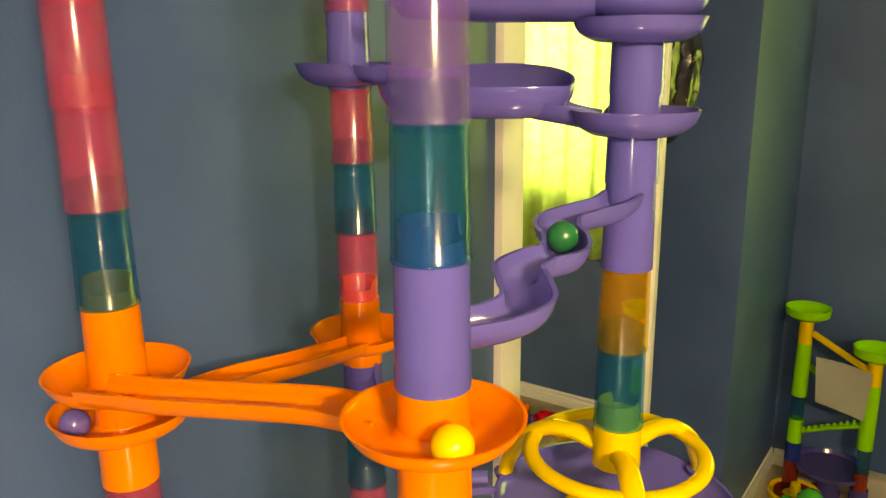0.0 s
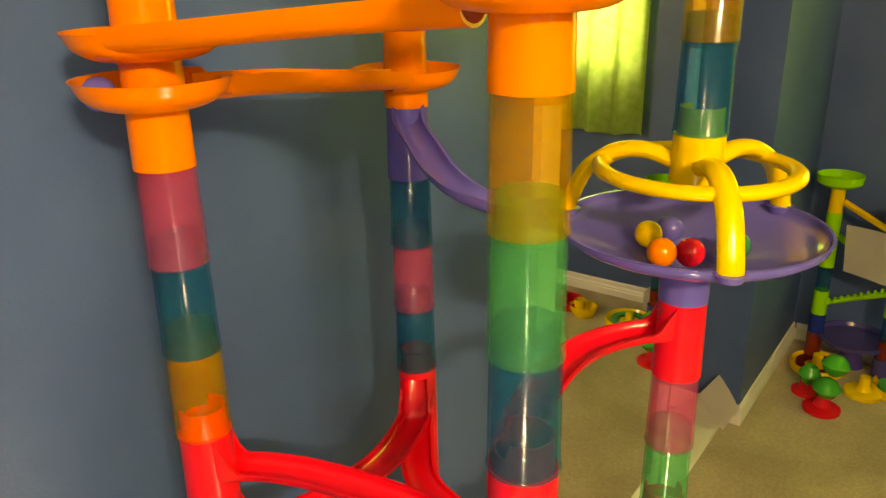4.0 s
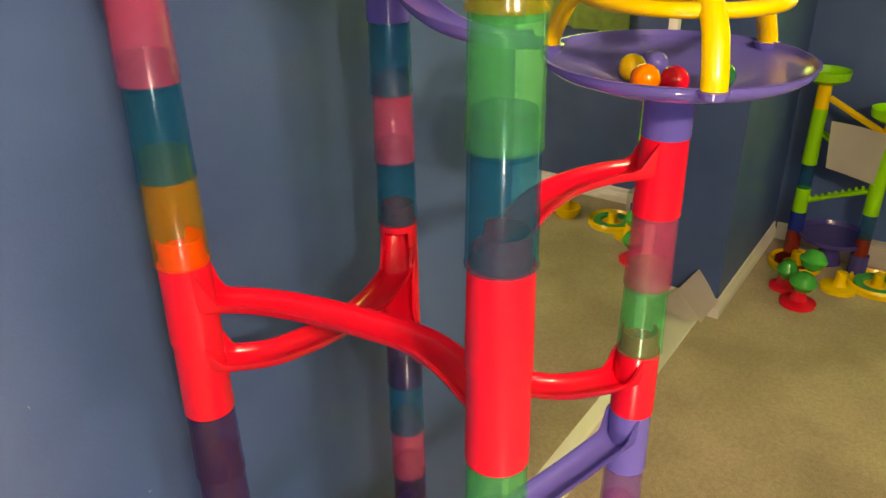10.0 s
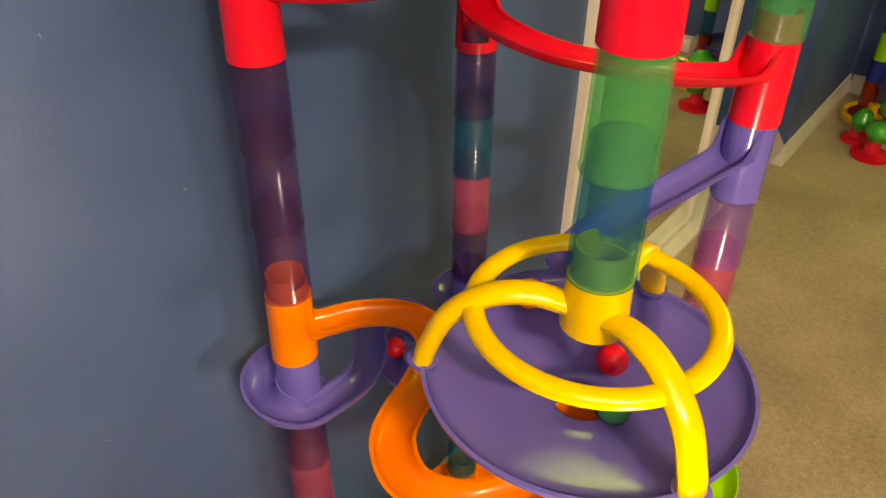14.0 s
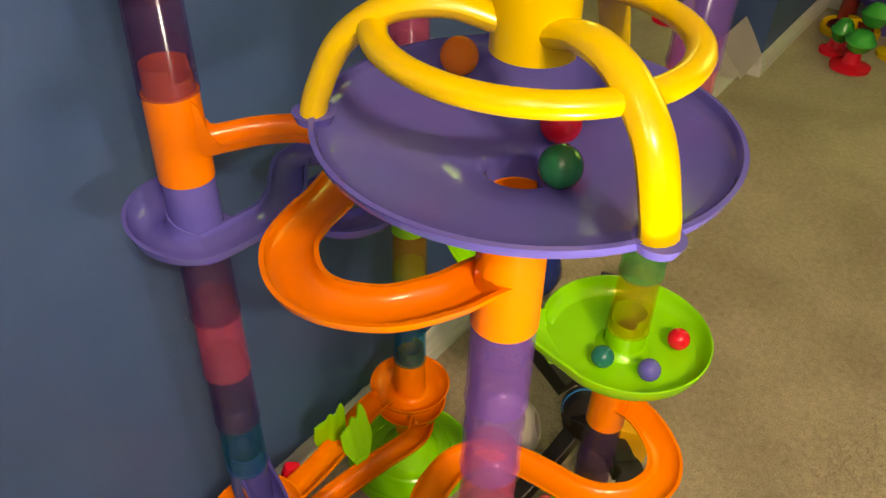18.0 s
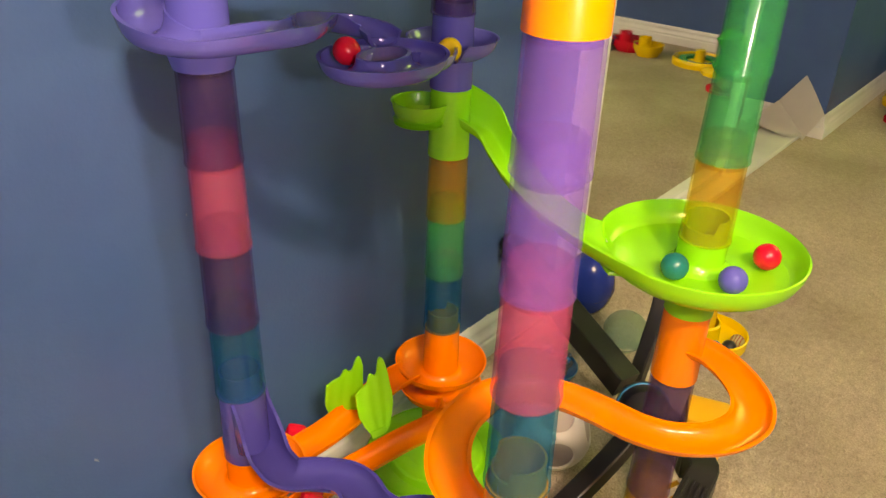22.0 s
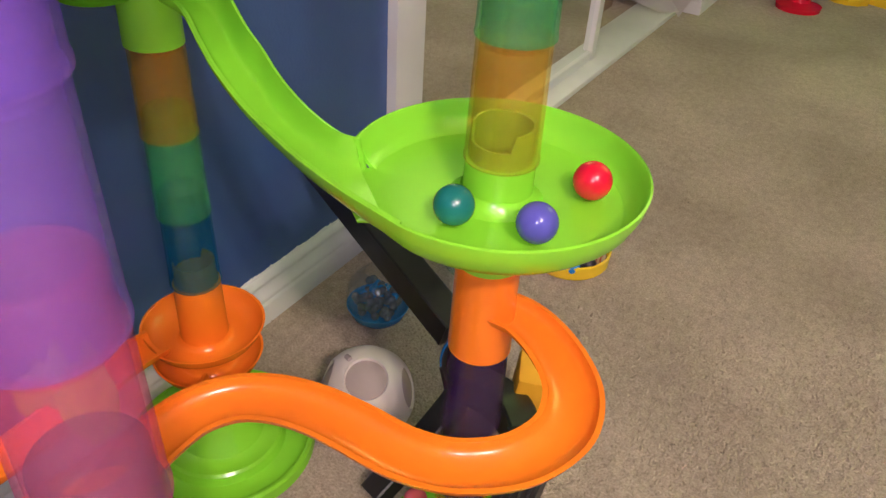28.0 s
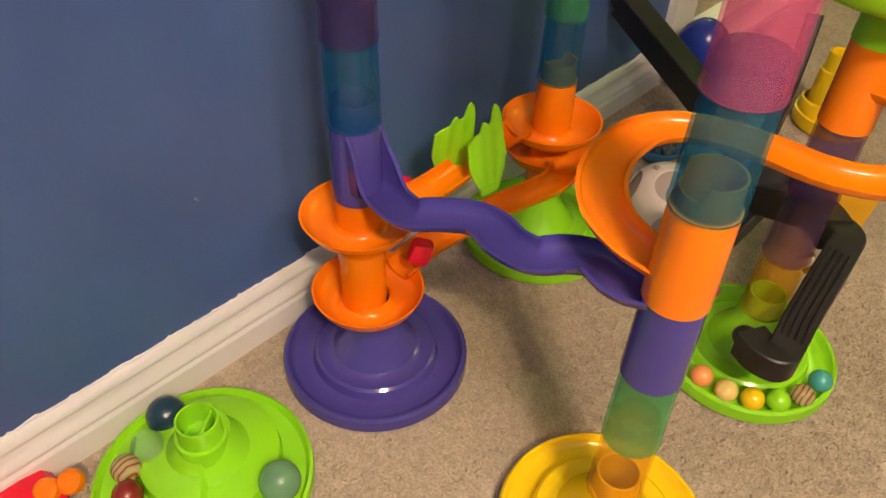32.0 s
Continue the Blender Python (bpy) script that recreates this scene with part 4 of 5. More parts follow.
def swirl_material():
    """Glass with coloured ribbons in it."""
    m, n, l, p = nodes_of("swirl_glass")
    tc = n.new("ShaderNodeTexCoord")
    wv = n.new("ShaderNodeTexWave")
    wv.inputs["Scale"].default_value, wv.inputs["Distortion"].default_value = 60.0, 3.0
    l.new(tc.outputs["Object"], wv.inputs["Vector"])
    rp = n.new("ShaderNodeValToRGB")
    rp.color_ramp.elements[0].color, rp.color_ramp.elements[1].color = (0.75, 0.62, 0.30, 1), (0.55, 0.05, 0.01, 1)
    e = rp.color_ramp.elements.new(0.6)
    e.color = (0.55, 0.58, 0.30, 1)
    l.new(wv.outputs["Fac"], rp.inputs["Fac"])
    l.new(rp.outputs["Color"], p.inputs["Base Color"])
    p.inputs["Transmission Weight"].default_value = 0.5
    p.inputs["Roughness"].default_value = 0.05
    return m


SWIRL = swirl_material()
BEADS = plastic("grey_glass_beads", (0.20, 0.27, 0.29), 0.03, 0.25)
BEADS.node_tree.nodes["Principled BSDF"].inputs["Specular IOR Level"].default_value = 1.0
FROST = plastic("frosted_green_glass", (0.16, 0.36, 0.18), 0.15, 0.6)

# balls lying in the trough of the lime base
for word, mat, dx, dy in (("pink", PINK, -0.066, 0.040), ("red", RED, -0.076, -0.008), ("violet", PURPLE, -0.056, -0.052), ("peach", PEACH, -0.010, -0.076), ("pale yellow", CREAM_BALL, 0.016, -0.075),
                          ("yellow", YELLOW, 0.039, -0.066), ("lime green", LIME, 0.055, -0.048), ("swirled glass", SWIRL, 0.068, -0.026), ("turquoise", TURQ, 0.073, 0.002)):
    c = at("R", 0)
    k = 0.083 / math.hypot(dx, dy)
    marble(word, (c.x + dx * k, c.y + dy * k, 0.0245), 0.0122, mat, "in the lime base's trough")

# a second lime base with a spiral ramp, and marbles on it
sp = thing("spiral_base", (-0.5485, 0.106, 0), "lime green plastic spiral base lying beside the wall", "marble run base")
part("foot", lathe([(0.0, 0.001), (0.100, 0.001), (0.102, 0.004), (0.101, 0.016), (0.098, 0.018), (0.094, 0.011), (0.0, 0.010)], 64, closed=False), LIME, sp)


def helix(a, r, z):
    """The ramp climbs as it goes round."""
    t = ((a + 0.6) % (2 * math.pi)) / (2 * math.pi)
    return r * (1.0 - 0.10 * t) if r > 0.03 else r, 0.010 + (z - 0.010) * (0.55 + 0.45 * t) if r > 0.026 else z


part("ramp", lathe([(0.070, 0.010), (0.068, 0.030), (0.060, 0.034), (0.040, 0.038), (0.033, 0.050), (0.025, 0.058), (0.0, 0.058)], 64, helix, closed=False), LIME, sp, m=pose(-0.012, 0.014, 0))
part("neck", lathe([(0.024, 0.05), (0.0235, 0.075), (0.0205, 0.0755), (0.0195, 0.098), (0.0175, 0.098), (0.0170, 0.06), (0.0, 0.06)], 40, closed=False), LIME, sp, m=pose(-0.007, 0.010, -0.014))
bm = bmesh.new()
box(bm, (0.003, 0.026, 0.03), (0.008, 0, 0.08), 0.0006)
part("divider", bm, LIME, sp, m=pose(-0.007, 0.010, -0.014, 0, 0, 35))
marble("petrol blue", (-0.620, 0.113, 0.030), 0.0195, PETROL, "on the spiral base")
marble("swirled glass", (-0.5937, 0.055, 0.030), 0.0140, SWIRL, "on the spiral base")
marble("clear glass", (-0.5993, 0.0807, 0.032), 0.0160, GLASS, "on the spiral base")
marble("maroon", (-0.5705, 0.0425, 0.027), 0.0140, MAROON, "on the spiral base")
marble("pale yellow", (-0.5590, 0.0240, 0.028), 0.0145, CREAM_BALL, "on the spiral base")
marble("frosted green glass", (-0.4831, 0.1458, 0.031), 0.0195, FROST, "on the spiral base")

# red toy with orange knobs by the baseboard
rt = thing("knob_toy", (-0.650, -0.025, 0), "red plastic toy with round orange knobs beside the baseboard", "toy")
part("body", lathe([(0.0, 0.001), (0.034, 0.001), (0.037, 0.01), (0.030, 0.022), (0.012, 0.026), (0.0, 0.026)], 32, closed=False), RED, rt, m=pose(-0.0, -0.004, 0))
part("arm", tube_of(smooth_path([(0.01, 0.01, 0.014), (0.018, 0.025, 0.016), (0.026, 0.036, 0.014)], 4), 0.011), RED, rt)
for kx, ky, kz in ((0.0285, 0.039, 0.024), (0.021, 0.020, 0.022)):
    part("knob", lathe([(0.0, -0.009), (0.008, -0.0082), (0.0115, -0.005), (0.0125, 0.0), (0.0115, 0.005), (0.008, 0.0082), (0.0, 0.009)], 24, closed=False), ORANGE, rt, m=pose(kx, ky, kz, 25, 15, 0))

# lime wing flaps and red gates on the low channels
LOBES = ((-0.0155, 0.067, 0.0095), (-0.002, 0.082, 0.0100), (0.012, 0.098, 0.0090))


def wing_height(x):
    low = 0.063 + 0.58 * (x + 0.024) if x < 0.013 else 0.084 - (x - 0.013) * 3.8
    return max([h * max(0.0, 1 - ((x - c) / w) ** 2) ** 0.30 for c, h, w in LOBES] + [low])


for px, py, lean, turn in ((-0.581, 0.466, 8, 66), (-0.533, 0.480, -8, 76)):
    fl = thing("wing_flap", (px, py, 0.158), "lime green plastic wing-shaped flap beside the orange channel", "flap", "lime flaps")
    fl.matrix_basis = pose(px, py, 0.158, 0, lean, 0) @ pose(0, 0, 0, 0, 0, turn)
    bm = bmesh.new()
    wide_n, tall_n = 40, 8
    sides = []
    for off in (-0.0014, 0.0014):
        side = []
        for i in range(wide_n + 1):
            x = -0.024 + 0.046 * i / wide_n
            col = []
            for j in range(tall_n + 1):
                h = wing_height(x) * j / tall_n
                k = 0.42 + 0.58 * min(1.0, h / 0.034) ** 0.7
                col.append(bm.verts.new((x * k + 0.004 * (1 - k), off + 0.0004 * math.cos((x + 0.002) * 2 * math.pi / 0.0138), h)))
            side.append(col)
        sides.append(side)
    a, b = sides
    for i in range(wide_n):
        for j in range(tall_n):
            bm.faces.new((a[i][j], a[i + 1][j], a[i + 1][j + 1], a[i][j + 1]))
            bm.faces.new((b[i][j], b[i][j + 1], b[i + 1][j + 1], b[i + 1][j]))
        bm.faces.new((a[i][0], b[i][0], b[i + 1][0], a[i + 1][0]))
        bm.faces.new((a[i][tall_n], a[i + 1][tall_n], b[i + 1][tall_n], b[i][tall_n]))
    for i in (0, wide_n):
        for j in range(tall_n):
            bm.faces.new((a[i][j], a[i][j + 1], b[i][j + 1], b[i][j]))
    part("blade", bm, LIME, fl, sharp=50)
    bm = bmesh.new()
    box(bm, (0.020, 0.005, 0.010), (-0.001, 0, 0.003), 0.001)
    part("clip", bm, LIME, fl)
for gx, gy, gz in ((-0.5234, 0.366, 0.148), (-0.585, 0.398, 0.176)):
    gate = thing("red_gate", (gx, gy, gz), "small red plastic gate clipped on an orange channel", "gate", "red gates")
    bm = bmesh.new()
    box(bm, (0.023, 0.017, 0.027), (0, 0, 0), 0.0065)
    part("cap", bm, RED, gate, m=pose(0, 0, 0, 0, 18, 50))

# bowl of glass beads, cream ball, egg, yellow cup, mint cup
gb = thing("bead_bowl", (-0.542, 0.886, 0), "round clear bowl with a blue bottom, half full of glass beads", "bowl")
part("shell", lathe([(0.0, 0.002), (0.022, 0.002), (0.036, 0.016), (0.043, 0.038), (0.040, 0.060), (0.030, 0.075), (0.018, 0.083), (0.017, 0.083), (0.029, 0.0735), (0.0385, 0.059), (0.0415, 0.038)], 40, closed=False), SKIN, gb)
part("bottom", lathe([(0.0, 0.003), (0.022, 0.003), (0.0355, 0.016), (0.0415, 0.030), (0.040, 0.030), (0.034, 0.018), (0.020, 0.006), (0.0, 0.006)], 40, closed=False), SKY_BLUE, gb)
rnd = random.Random(4)
for i in range(60):
    a, q = rnd.uniform(0, 6.283), rnd.uniform(0, 1) ** 0.5 * 0.033
    z = 0.022 + 0.026 * (i / 60) ** 0.5
    q = min(q, 0.034)
    part("bead", BALL_MESH.setdefault("bead%d" % (i % 5 == 0), to_mesh("bead", ball(bmesh.new(), 0.0056, seg=12), SKY_BLUE if i % 5 == 0 else BEADS, 80)), GLASS, gb, m=pose(q * math.cos(a), q * math.sin(a), z))
cb = thing("holed_ball", (-0.441, 0.727, 0.056), "cream plastic ball toy with round holes and slots", "toy ball")
bm = bmesh.new()
bmesh.ops.create_icosphere(bm, subdivisions=5, radius=0.0535)
holes = [Vector(v).normalized() for v in ((0.25, -0.35, 0.9), (0.62, -0.75, -0.05), (-0.75, -0.45, 0.35), (-0.2, 0.8, 0.4), (0.8, 0.45, 0.3))]
kill = [f for f in bm.faces if any(f.calc_center_median().normalized().dot(h) > 0.900 for h in holes)]
bmesh.ops.delete(bm, geom=kill, context="FACES")
rim = [v for v in bm.verts if v.is_boundary]
for v in rim:
    h = max(holes, key=lambda q: q.dot(v.co.normalized()))
    out = (v.co.normalized() - h * h.dot(v.co.normalized())).normalized()
    v.co = (h * math.cos(0.455) + out * math.sin(0.455)) * 0.0535
ext = bmesh.ops.extrude_edge_only(bm, edges=[e for e in bm.edges if e.is_boundary])
for v in [g for g in ext["geom"] if isinstance(g, bmesh.types.BMVert)]:
    v.co *= 0.935
cream = part("shell", bm, CREAM, cb, sharp=60)
bm = bmesh.new()
bmesh.ops.create_icosphere(bm, subdivisions=4, radius=0.0503)
part("inside", bm, INSIDE, cb, "dark inner shell", sharp=60)
for h in holes[:3]:
    side = h.cross(Vector((0.3, 0.9, 0.2))).normalized()
    line = [(h * 0.86 + side * q).normalized() * 0.0540 for q in (0.52, 0.62, 0.74)]
    part("slot", tube_of(line, 0.0032, k=8), INSIDE, cream)
eg = thing("blue_egg", (-0.600, 1.085, 0.072), "glossy dark blue plastic egg leaning on the wall", "egg")
egg_shell = part("shell", ball(bmesh.new(), 0.047, seg=32, squash=(1, 1, 1.45)), BLUE, eg, m=pose(0, 0, 0, 12, 8, 0))
part("seam", lathe([(0.0472, -0.0012), (0.0478, 0.0), (0.0472, 0.0012)], 40), BLUE, egg_shell, m=pose(0, 0, -0.002))
yc = thing("yellow_cup_base", (-0.392, 1.170, 0), "yellow plastic stepped cup base holding a few marbles", "marble run base")
part("dish", lathe([(0.0, 0.001), (0.056, 0.001), (0.060, 0.006), (0.061, 0.026), (0.058, 0.027), (0.056, 0.010), (0.0, 0.009)], 48, closed=False), YELLOW, yc)
part("step", lathe([(0.036, 0.009), (0.034, 0.044), (0.030, 0.046), (0.030, 0.010)], 40), YELLOW, yc, m=pose(-0.020, -0.012, 0))
part("tower", lathe([(0.026, 0.009), (0.022, 0.095), (0.019, 0.097), (0.018, 0.125), (0.0155, 0.125), (0.016, 0.010)], 40), YELLOW, yc, m=pose(-0.020, -0.012, 0))
marble("black", (-0.352, 1.145, 0.022), 0.0125, BLACK, "in the yellow cup base")
marble("sky blue", (-0.370, 1.126, 0.022), 0.0125, SKY_BLUE, "in the yellow cup base")
marble("swirled glass", (-0.348, 1.172, 0.022), 0.0125, SWIRL, "in the yellow cup base")
mc = thing("mint_cup", (-0.505, 1.06, 0), "clear mint green plastic cup lying on the carpet", "cup")
part("wall", lathe([(0.0, 0.002), (0.030, 0.002), (0.038, 0.04), (0.036, 0.04), (0.029, 0.005), (0.0, 0.005)], 32, closed=False), C_MINT, mc, m=pose(0, 0, 0.012, 35, 20, 0))

# black and yellow crane toy behind the towers
cr = thing("crane_toy", (-0.375, 0.80, 0), "black plastic toy crane arm with yellow parts, leaning on a base", "toy crane")
O = Vector((-0.375, 0.80, 0))


def beam(name, points, w, h, material=BLACK):
    sec = [(-w / 2, -h / 2), (-w / 2 + 0.002, -h / 2 - 0.0015), (w / 2 - 0.002, -h / 2 - 0.0015), (w / 2, -h / 2), (w / 2, h / 2), (w / 2 - 0.002, h / 2 + 0.0015), (-w / 2 + 0.002, h / 2 + 0.0015), (-w / 2, h / 2)]
    return part(name, sweep(smooth_path([Vector(p) - O for p in points], 5), sec), material, cr, sharp=30)


beam("long_arm", [(-0.645, 0.895, 0.205), (-0.580, 0.875, 0.1825), (-0.515, 0.855, 0.160), (-0.45, 0.835, 0.1375), (-0.385, 0.815, 0.115)], 0.036, 0.034)
part("arm_tip", ball(bmesh.new(), 0.018, seg=20), BLACK, cr, m=Matrix.Translation(Vector((-0.648, 0.896, 0.206)) - O))
beam("upright_arm", [(-0.392, 0.86, 0.08), (-0.395, 0.90, 0.17), (-0.410, 0.95, 0.25)], 0.02, 0.02)
hub = part("hub", lathe([(0.0, -0.02), (0.030, -0.02), (0.034, -0.014), (0.034, 0.014), (0.030, 0.02), (0.0, 0.02)], 36, closed=False), BLACK, cr, m=pose(0.030, -0.012, 0.112, 70, 0, 35))
part("hub_ring", lathe([(0.0342, -0.0025), (0.0360, -0.002), (0.0360, 0.002), (0.0342, 0.0025)], 40), SKY_BLUE, hub, "sky blue ring")
beam("leg", [(-0.345, 0.775, 0.082), (-0.352, 0.735, 0.060), (-0.362, 0.690, 0.038), (-0.374, 0.648, 0.014)], 0.026, 0.022)
beam("cross_arm", [(-0.36, 0.775, 0.09), (-0.31, 0.755, 0.115), (-0.266, 0.722, 0.142), (-0.2385, 0.6937, 0.148)], 0.030, 0.034)
claw = beam("claw", [(-0.2485, 0.7017, 0.148), (-0.2275, 0.6917, 0.147), (-0.2225, 0.6697, 0.138), (-0.2195, 0.6272, 0.123), (-0.216, 0.586, 0.108), (-0.2115, 0.552, 0.098), (-0.214, 0.541, 0.096), (-0.230, 0.541, 0.095), (-0.246, 0.549, 0.094)], 0.033, 0.027)
for i in range(4):
    q = (i - 1.5) * 0.0068
    beam("ridge", [(-0.2225 + q, 0.6657, 0.1518), (-0.2195 + q, 0.6272, 0.1383), (-0.216 + q, 0.586, 0.1233), (-0.2115 + q, 0.558, 0.1145)], 0.0032, 0.003).parent = claw
part("toe", ball(bmesh.new(), 0.014, seg=16, squash=(1.1, 0.9, 0.9)), BLACK, claw, m=Matrix.Translation(Vector((-0.247, 0.550, 0.094)) - O))
bm = bmesh.new()
box(bm, (0.052, 0.045, 0.085), (0, 0, 0), 0.006)
part("yellow_block", bm, WOOD_Y, cr, "yellow plastic housing", m=Matrix.Translation(Vector((-0.258, 0.762, 0.138)) - O) @ pose(0, 0, 0, 8, 4, 25))
for i in range(5):
    bm = bmesh.new()
    box(bm, (0.0055, 0.004, 0.020), (0, 0, 0), 0.0008)
    part("yellow_bar", bm, WOOD_Y, cr, "yellow bar", m=Matrix.Translation(Vector((-0.2525 + 0.009 * i, 0.680 - 0.002 * i, 0.118 - 0.011 * i)) - O) @ pose(0, 0, 0, 0, 35, -10))

# ---- far end of the room ----
FAR = {"a": (-0.487, 3.10), "b": (-0.235, 3.06)}


def far_tower(k, top, parts):
    x, y = FAR[k]
    ob = thing("toy_tower", (x, y, 0), "green and yellow marble run tower standing by the far wall", "marble run", "far marble run towers")
    for name, mat, z0, z1, r in parts:
        part(name, lathe([(r, z0), (r * 0.97, z1), (r * 0.85, z1), (r * 0.85, z0)], 24), mat, ob)
    part("cup", lathe([(0.02, top - 0.05), (0.055, top - 0.045), (0.078, top - 0.03), (0.082, top), (0.078, top), (0.073, top - 0.026), (0.05, top - 0.036), (0.0, top - 0.036)], 32, closed=False), LIME, ob)
    part("knob", ball(bmesh.new(), 0.014, seg=14), LIME, ob, m=pose(0.05, -0.05, top - 0.012))
    return ob


far_tower("a", 0.765, (("tube", YELLOW, 0.62, 0.72, 0.026), ("tube", LIME, 0.40, 0.62, 0.028), ("tube", C_TEAL, 0.30, 0.40, 0.026), ("tube", LIME, 0.20, 0.30, 0.028), ("tube", BLUE, 0.12, 0.20, 0.03), ("tube", MAROON, 0.02, 0.12, 0.03)))
far_tower("b", 0.665, (("tube", YELLOW, 0.52, 0.62, 0.026), ("tube", LIME, 0.26, 0.52, 0.028), ("tube", C_TEAL, 0.16, 0.26, 0.026), ("tube", MAROON, 0.09, 0.16, 0.026), ("tube", DEEP, 0.015, 0.09, 0.034)))
A, Bv = Vector((*FAR["a"], 0)), Vector((*FAR["b"], 0))
for name, mat, za, zb in (("far_slide", YELLOW, 0.655, 0.56), ("far_slide", LIME, 0.52, 0.40), ("far_slide", LIME, 0.24, 0.34)):
    fs = thing("toy_slide", (*A[:2], za), "straight plastic slide between the two far towers", "slide", "far slides")
    part("channel", sweep([Vector((0.02, 0, 0)), Vector((0.12, -0.016, (zb - za) / 2)), Bv - A + Vector((-0.02, 0, zb - za))], gutter_section(0.03, 0.016)), mat, fs)
    if za < 0.3:
        for i in range(9):
            bm = bmesh.new()
            box(bm, (0.010, 0.004, 0.026), (0, 0, 0.013), 0.001)
            part("tooth", bm, LIME, fs, m=pose(0.03 + 0.022 * i, -0.018 - 0.002 * i, 0.012 + 0.0105 * i))
PAPER = painted("white_paper", (0.66, 0.62, 0.56), (0.74, 0.70, 0.64), 5.0, 0.85, 40.0, 0.2)


def sheet(name, label, corners, curl, cols=8):
    """A bent sheet between four corners."""
    o = Vector(corners[0])
    bm = bmesh.new()
    c = [Vector(q) - o for q in corners]
    nrm = (c[1] - c[0]).cross(c[3] - c[0]).normalized()
    grid2 = [[bm.verts.new((c[0] * (1 - u) + c[1] * u) * (1 - v) + (c[3] * (1 - u) + c[2] * u) * v + nrm * curl * math.sin(math.pi * u) * (0.6 + 0.4 * math.cos(3 * v))) for v in [j / cols for j in range(cols + 1)]] for u in [i / cols for i in range(cols + 1)]]
    for i in range(cols):
        for j in range(cols):
            bm.faces.new((grid2[i][j], grid2[i + 1][j], grid2[i + 1][j + 1], grid2[i][j + 1]))
    bmesh.ops.solidify(bm, geom=bm.faces[:], thickness=0.0012)
    ob = part(name, bm, PAPER, sharp=60)
    ob.matrix_basis = Matrix.Translation(o)
    return tagged(ob, label, "paper")


sheet("paper_sheet", "white sheet of paper hung on the far marble run", [(-0.43, 3.02, 0.60), (-0.235, 2.995, 0.585), (-0.245, 2.985, 0.40), (-0.415, 3.01, 0.425)], 0.02)
sheet("folded_paper", "folded white paper standing at the wall corner", [(-0.665, 2.418, 0.185), (-0.585, 2.405, 0.085), (-0.62, 2.37, 0.004), (-0.72, 2.395, 0.10)], 0.012)
sheet("folded_paper", "crumpled white paper lying on the closet track", [(-0.72, 2.395, 0.10), (-0.62, 2.37, 0.018), (-0.66, 2.33, 0.016), (-0.79, 2.36, 0.03)], -0.012)


def low_base(name, x, y, r, mat, mat2, label):
    ob = thing(name, (x, y, 0), label, "marble run base", "far bases")
    part("dish", lathe([(0.0, 0.001), (r, 0.001), (r + 0.002, 0.02), (r - 0.004, 0.03), (r - 0.012, 0.014), (0.0, 0.012)], 36, closed=False), mat, ob)
    part("insert", lathe([(r * 0.45, 0.013), (r * 0.8, 0.014), (r * 0.78, 0.024), (r * 0.5, 0.022)], 32), mat2, ob)
    part("post", lathe([(0.0, 0.012), (0.022, 0.012), (0.018, 0.06), (0.0, 0.061)], 24, closed=False), mat, ob)
    return ob


low_base("round_base", -0.450, 3.02, 0.100, YELLOW, MAROON, "yellow plastic base with a dark red ring")
low_base("round_base", -0.150, 2.99, 0.105, YELLOW, GREEN, "yellow plastic base with a green ring")
sg = thing("gear_spool", (-0.268, 2.90, 0), "yellow plastic gear spool standing on the carpet", "toy gear")
part("gear", lathe([(0.0, 0.001), (0.062, 0.001), (0.064, 0.016), (0.050, 0.022), (0.0, 0.022)], 40, lambda a, r, z: (r * (1 + (0.06 if r > 0.05 and math.sin(a * 12) > 0 else 0)), z), closed=False), YELLOW, sg)
part("stem", lathe([(0.0, 0.02), (0.030, 0.02), (0.020, 0.04), (0.018, 0.075), (0.0, 0.076)], 24, closed=False), YELLOW, sg)
for x, y, k, levels in ((-0.372, 2.70, 1.0, (0.100, 0.178)), (-0.445, 2.80, 0.8, (0.085,))):
    st = thing("stack_toy", (x, y, 0), "green plastic round bowls stacked on a red foot", "stacking toy", "far stacking toys")
    part("foot", lathe([(0.0, 0.001), (0.062 * k, 0.001), (0.064 * k, 0.014), (0.03, 0.024), (0.02, 0.06), (0.0, 0.06)], 32, closed=False), RED, st)
    for i, z in enumerate(levels):
        prof = [(0.0, z - 0.040), (0.018, z - 0.038), (0.034 * k, z - 0.026), (0.044 * k, z - 0.006), (0.048 * k, z - 0.002), (0.048 * k, z + 0.003), (0.043 * k, z + 0.006), (0.034 * k, z + 0.024), (0.018, z + 0.036), (0.0, z + 0.038)]
        part("bowl", lathe(prof, 28, closed=False), GREEN, st, m=pose(0.008 * i, 0.006 * i, 0, 6 - 12 * i, 4, 0))
bd = thing("blue_tray", (-0.35, 3.12, 0.10), "dark blue plastic tray joining the far towers", "tray")
part("tray", lathe([(0.0, 0.0), (0.11, 0.0), (0.13, 0.01), (0.135, 0.03), (0.13, 0.03), (0.122, 0.014), (0.0, 0.008)], 36, closed=False), DEEP, bd)
part("leg", lathe([(0.0, -0.10), (0.05, -0.10), (0.03, 0.0), (0.0, 0.0)], 24, closed=False), DEEP, bd)
CARD = painted("grey_card", (0.42, 0.38, 0.33), (0.50, 0.46, 0.40), 6.0, 0.8)
slab("flat_box", (-0.50, 3.165, 0.0), (-0.14, 3.235, 0.09), CARD, "grey cardboard box against the far baseboard", "box", "", 0.003)

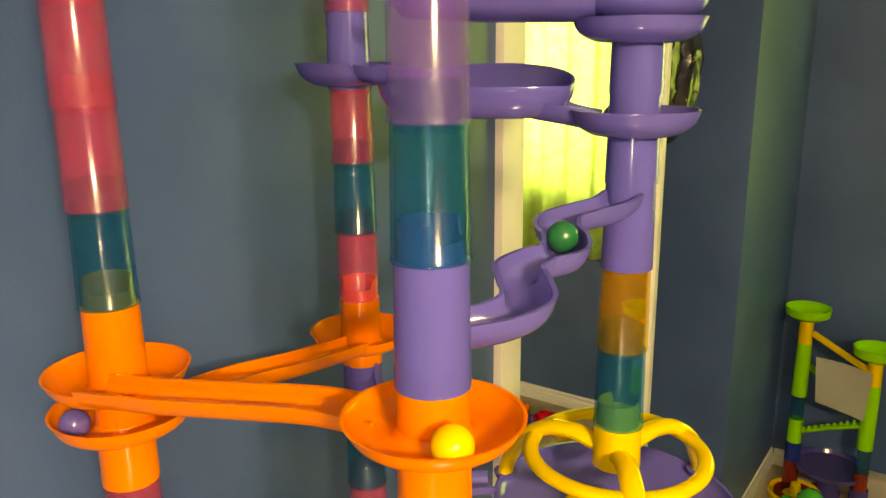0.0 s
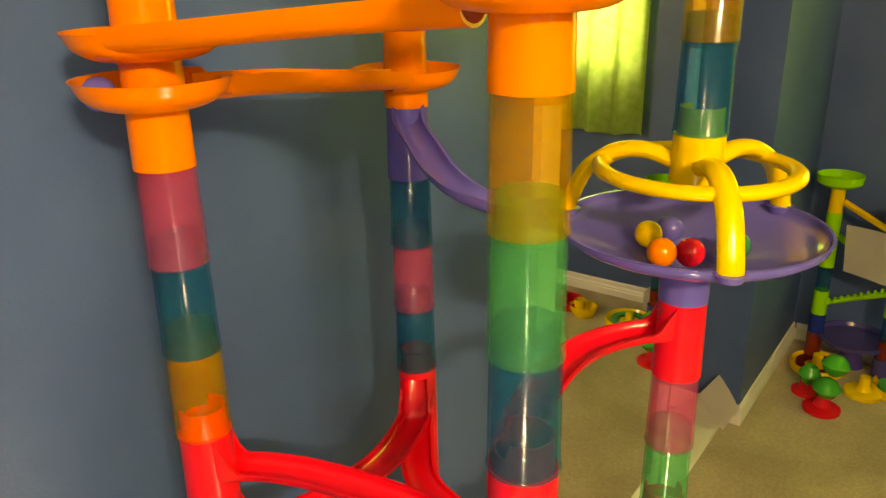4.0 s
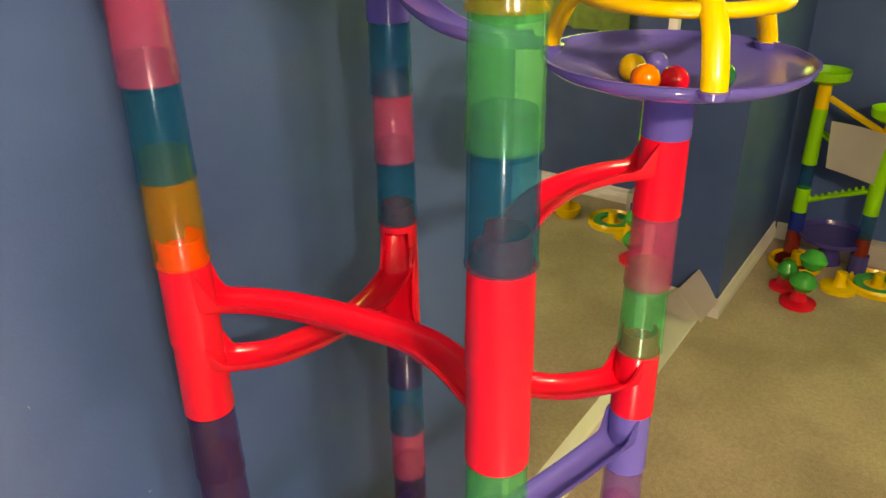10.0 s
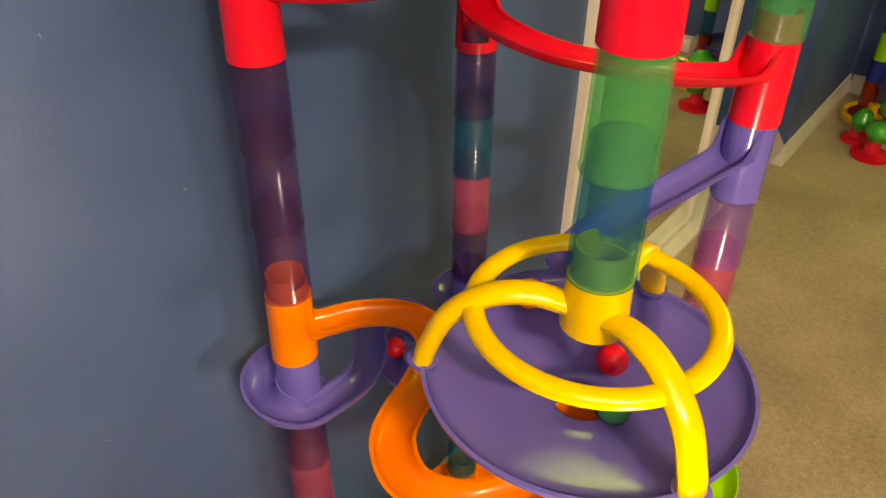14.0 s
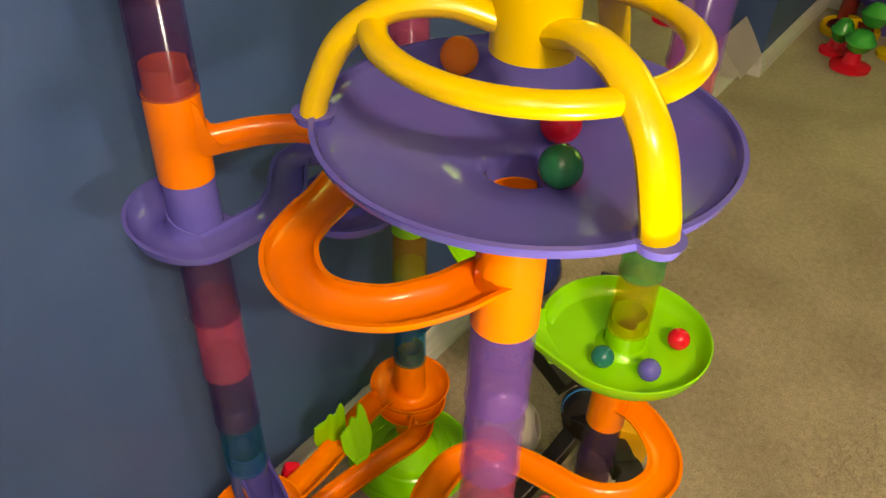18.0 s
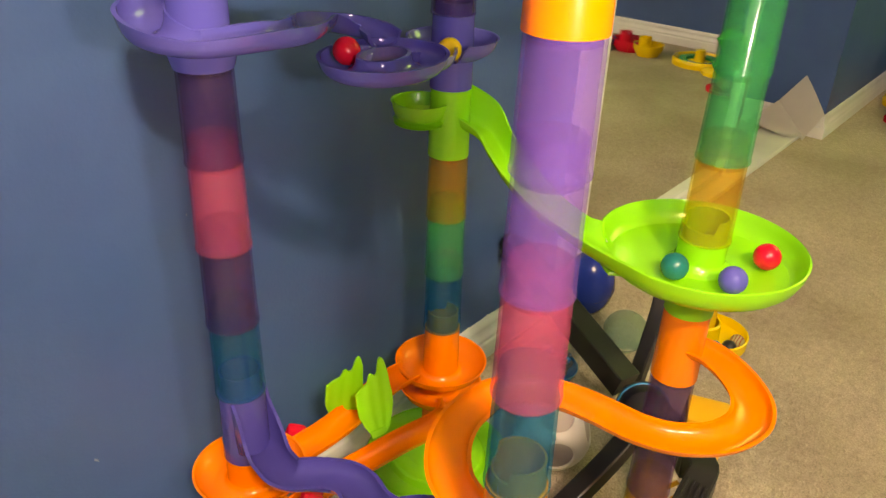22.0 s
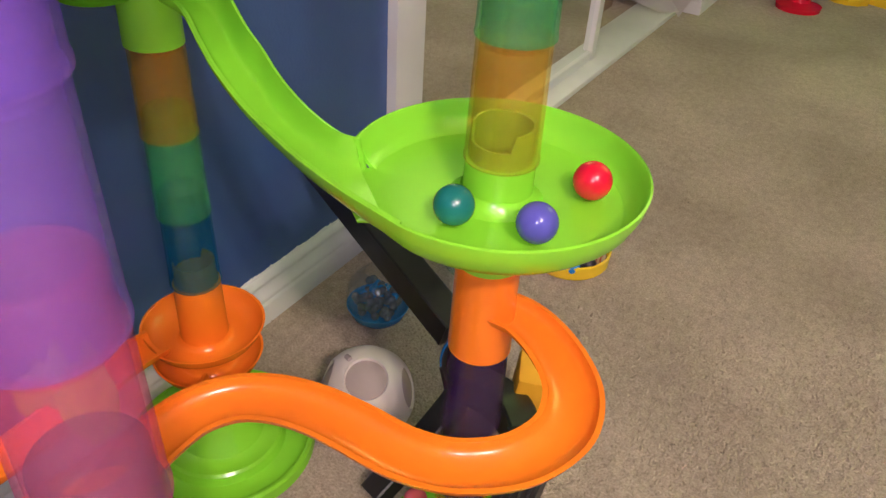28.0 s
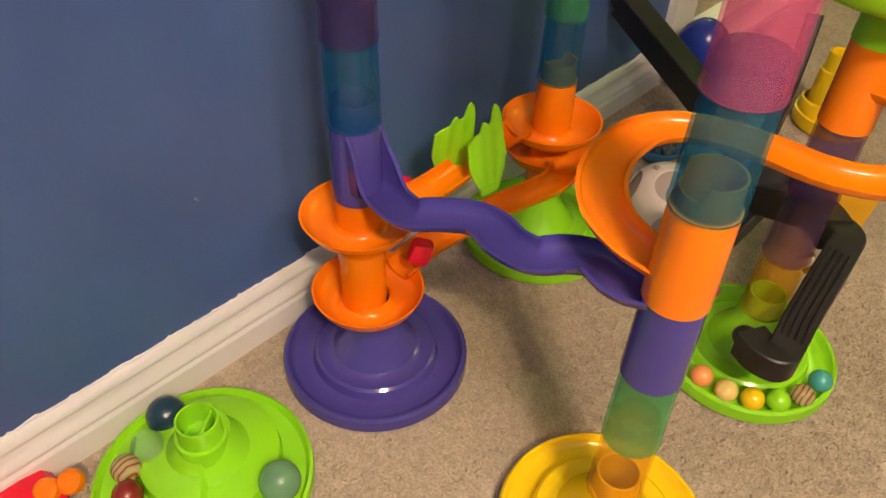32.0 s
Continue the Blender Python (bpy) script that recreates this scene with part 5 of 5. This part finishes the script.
# things under the window, seen in the mirror
for x, y, r, mat, word in ((0.16, 2.99, 0.075, RED, "red"), (0.06, 2.96, 0.060, YELLOW, "yellow"), (0.27, 2.92, 0.070, DEEP, "dark purple"), (0.34, 3.02, 0.060, ORANGE, "orange")):
    ob = thing("run_part", (x, y, 0), f"loose {word} plastic marble run part under the window", "marble run piece", "loose parts")
    part("bowl", lathe([(0.0, 0.001), (r * 0.7, 0.001), (r, 0.03), (r + 0.002, 0.05), (r - 0.004, 0.05), (r * 0.65, 0.012), (0.0, 0.010)], 32, closed=False), mat, ob)
    part("socket", lathe([(0.026, 0.008), (0.026, 0.075), (0.022, 0.075), (0.022, 0.008)], 24), mat, ob, m=pose(r * 0.3, 0, 0))

# closet: hanging bag, shelf clutter
BAG = painted("black_bag_film", (0.012, 0.012, 0.013), (0.03, 0.03, 0.032), 9.0, 0.22, 45.0, 1.0)
bag = thing("plastic_bag", (-0.80, 2.25, 1.55), "crumpled black plastic bag hanging in the closet", "bag")
bm = bmesh.new()
bmesh.ops.create_icosphere(bm, subdivisions=4, radius=1.0)
for v in bm.verts:
    q = v.co.copy()
    f = 1 + 0.28 * noise.noise(q * 2.6) + 0.12 * noise.noise(q * 7)
    v.co = Vector((q.x * 0.085 * f, q.y * 0.12 * f, (q.z * 0.22 + 0.12) * (1 if q.z < 0.5 else 1.25)))
part("bag", bm, BAG, bag, sharp=25)
part("handle", tube_of(smooth_path([(-0.02, 0, 0.36), (-0.03, 0, 0.44), (0, 0, 0.50), (0.03, 0, 0.44), (0.02, 0, 0.36)], 5), 0.006, k=8), BAG, bag)
BOX = painted("brown_card", (0.26, 0.16, 0.085), (0.33, 0.21, 0.115), 6.0, 0.8)
slab("cardboard_box", (-1.10, 2.02, 0.0), (-0.80, 2.34, 0.22), BOX, "brown cardboard box on the closet floor", "box", "", 0.004)

# carpet pile: short leaning tufts that thin out away from the towers
rng = np.random.default_rng(7)
count = 150000
px = rng.uniform(-0.650, 0.75, count)
py = rng.uniform(-0.45, 2.3, count)
edge = np.clip((0.75 - px) / 0.45, 0, 1) * np.clip((2.3 - py) / 0.9, 0, 1) * np.clip((py + 0.45) / 0.2, 0, 1)
keep = rng.uniform(0, 1, count) < edge
px, py = px[keep], py[keep]
count = len(px)
turn = rng.uniform(0, 2 * math.pi, count)
tall = rng.uniform(0.0024, 0.0046, count)
girth = rng.uniform(0.0016, 0.0027, count)
lean = rng.normal(0, 0.0016, (count, 2))
verts = np.zeros((count, 4, 3))
for i in range(3):
    a = turn + i * 2 * math.pi / 3
    verts[:, i, 0], verts[:, i, 1], verts[:, i, 2] = px + girth * np.cos(a), py + girth * np.sin(a), 0.0002
verts[:, 3, 0], verts[:, 3, 1], verts[:, 3, 2] = px + lean[:, 0], py + lean[:, 1], tall
at0 = np.arange(count)[:, None] * 4
faces = np.concatenate([at0 + np.array([[0, 1, 3]]), at0 + np.array([[1, 2, 3]]), at0 + np.array([[2, 0, 3]])])
pile = bpy.data.meshes.new("carpet_pile")
pile.from_pydata(verts.reshape(-1, 3).tolist(), [], faces.tolist())
pile.materials.append(CARPET)
pile.shade_smooth()
tagged(new("carpet_pile", pile), "short beige carpet pile round the toy towers", "carpet pile", kind="stuff")
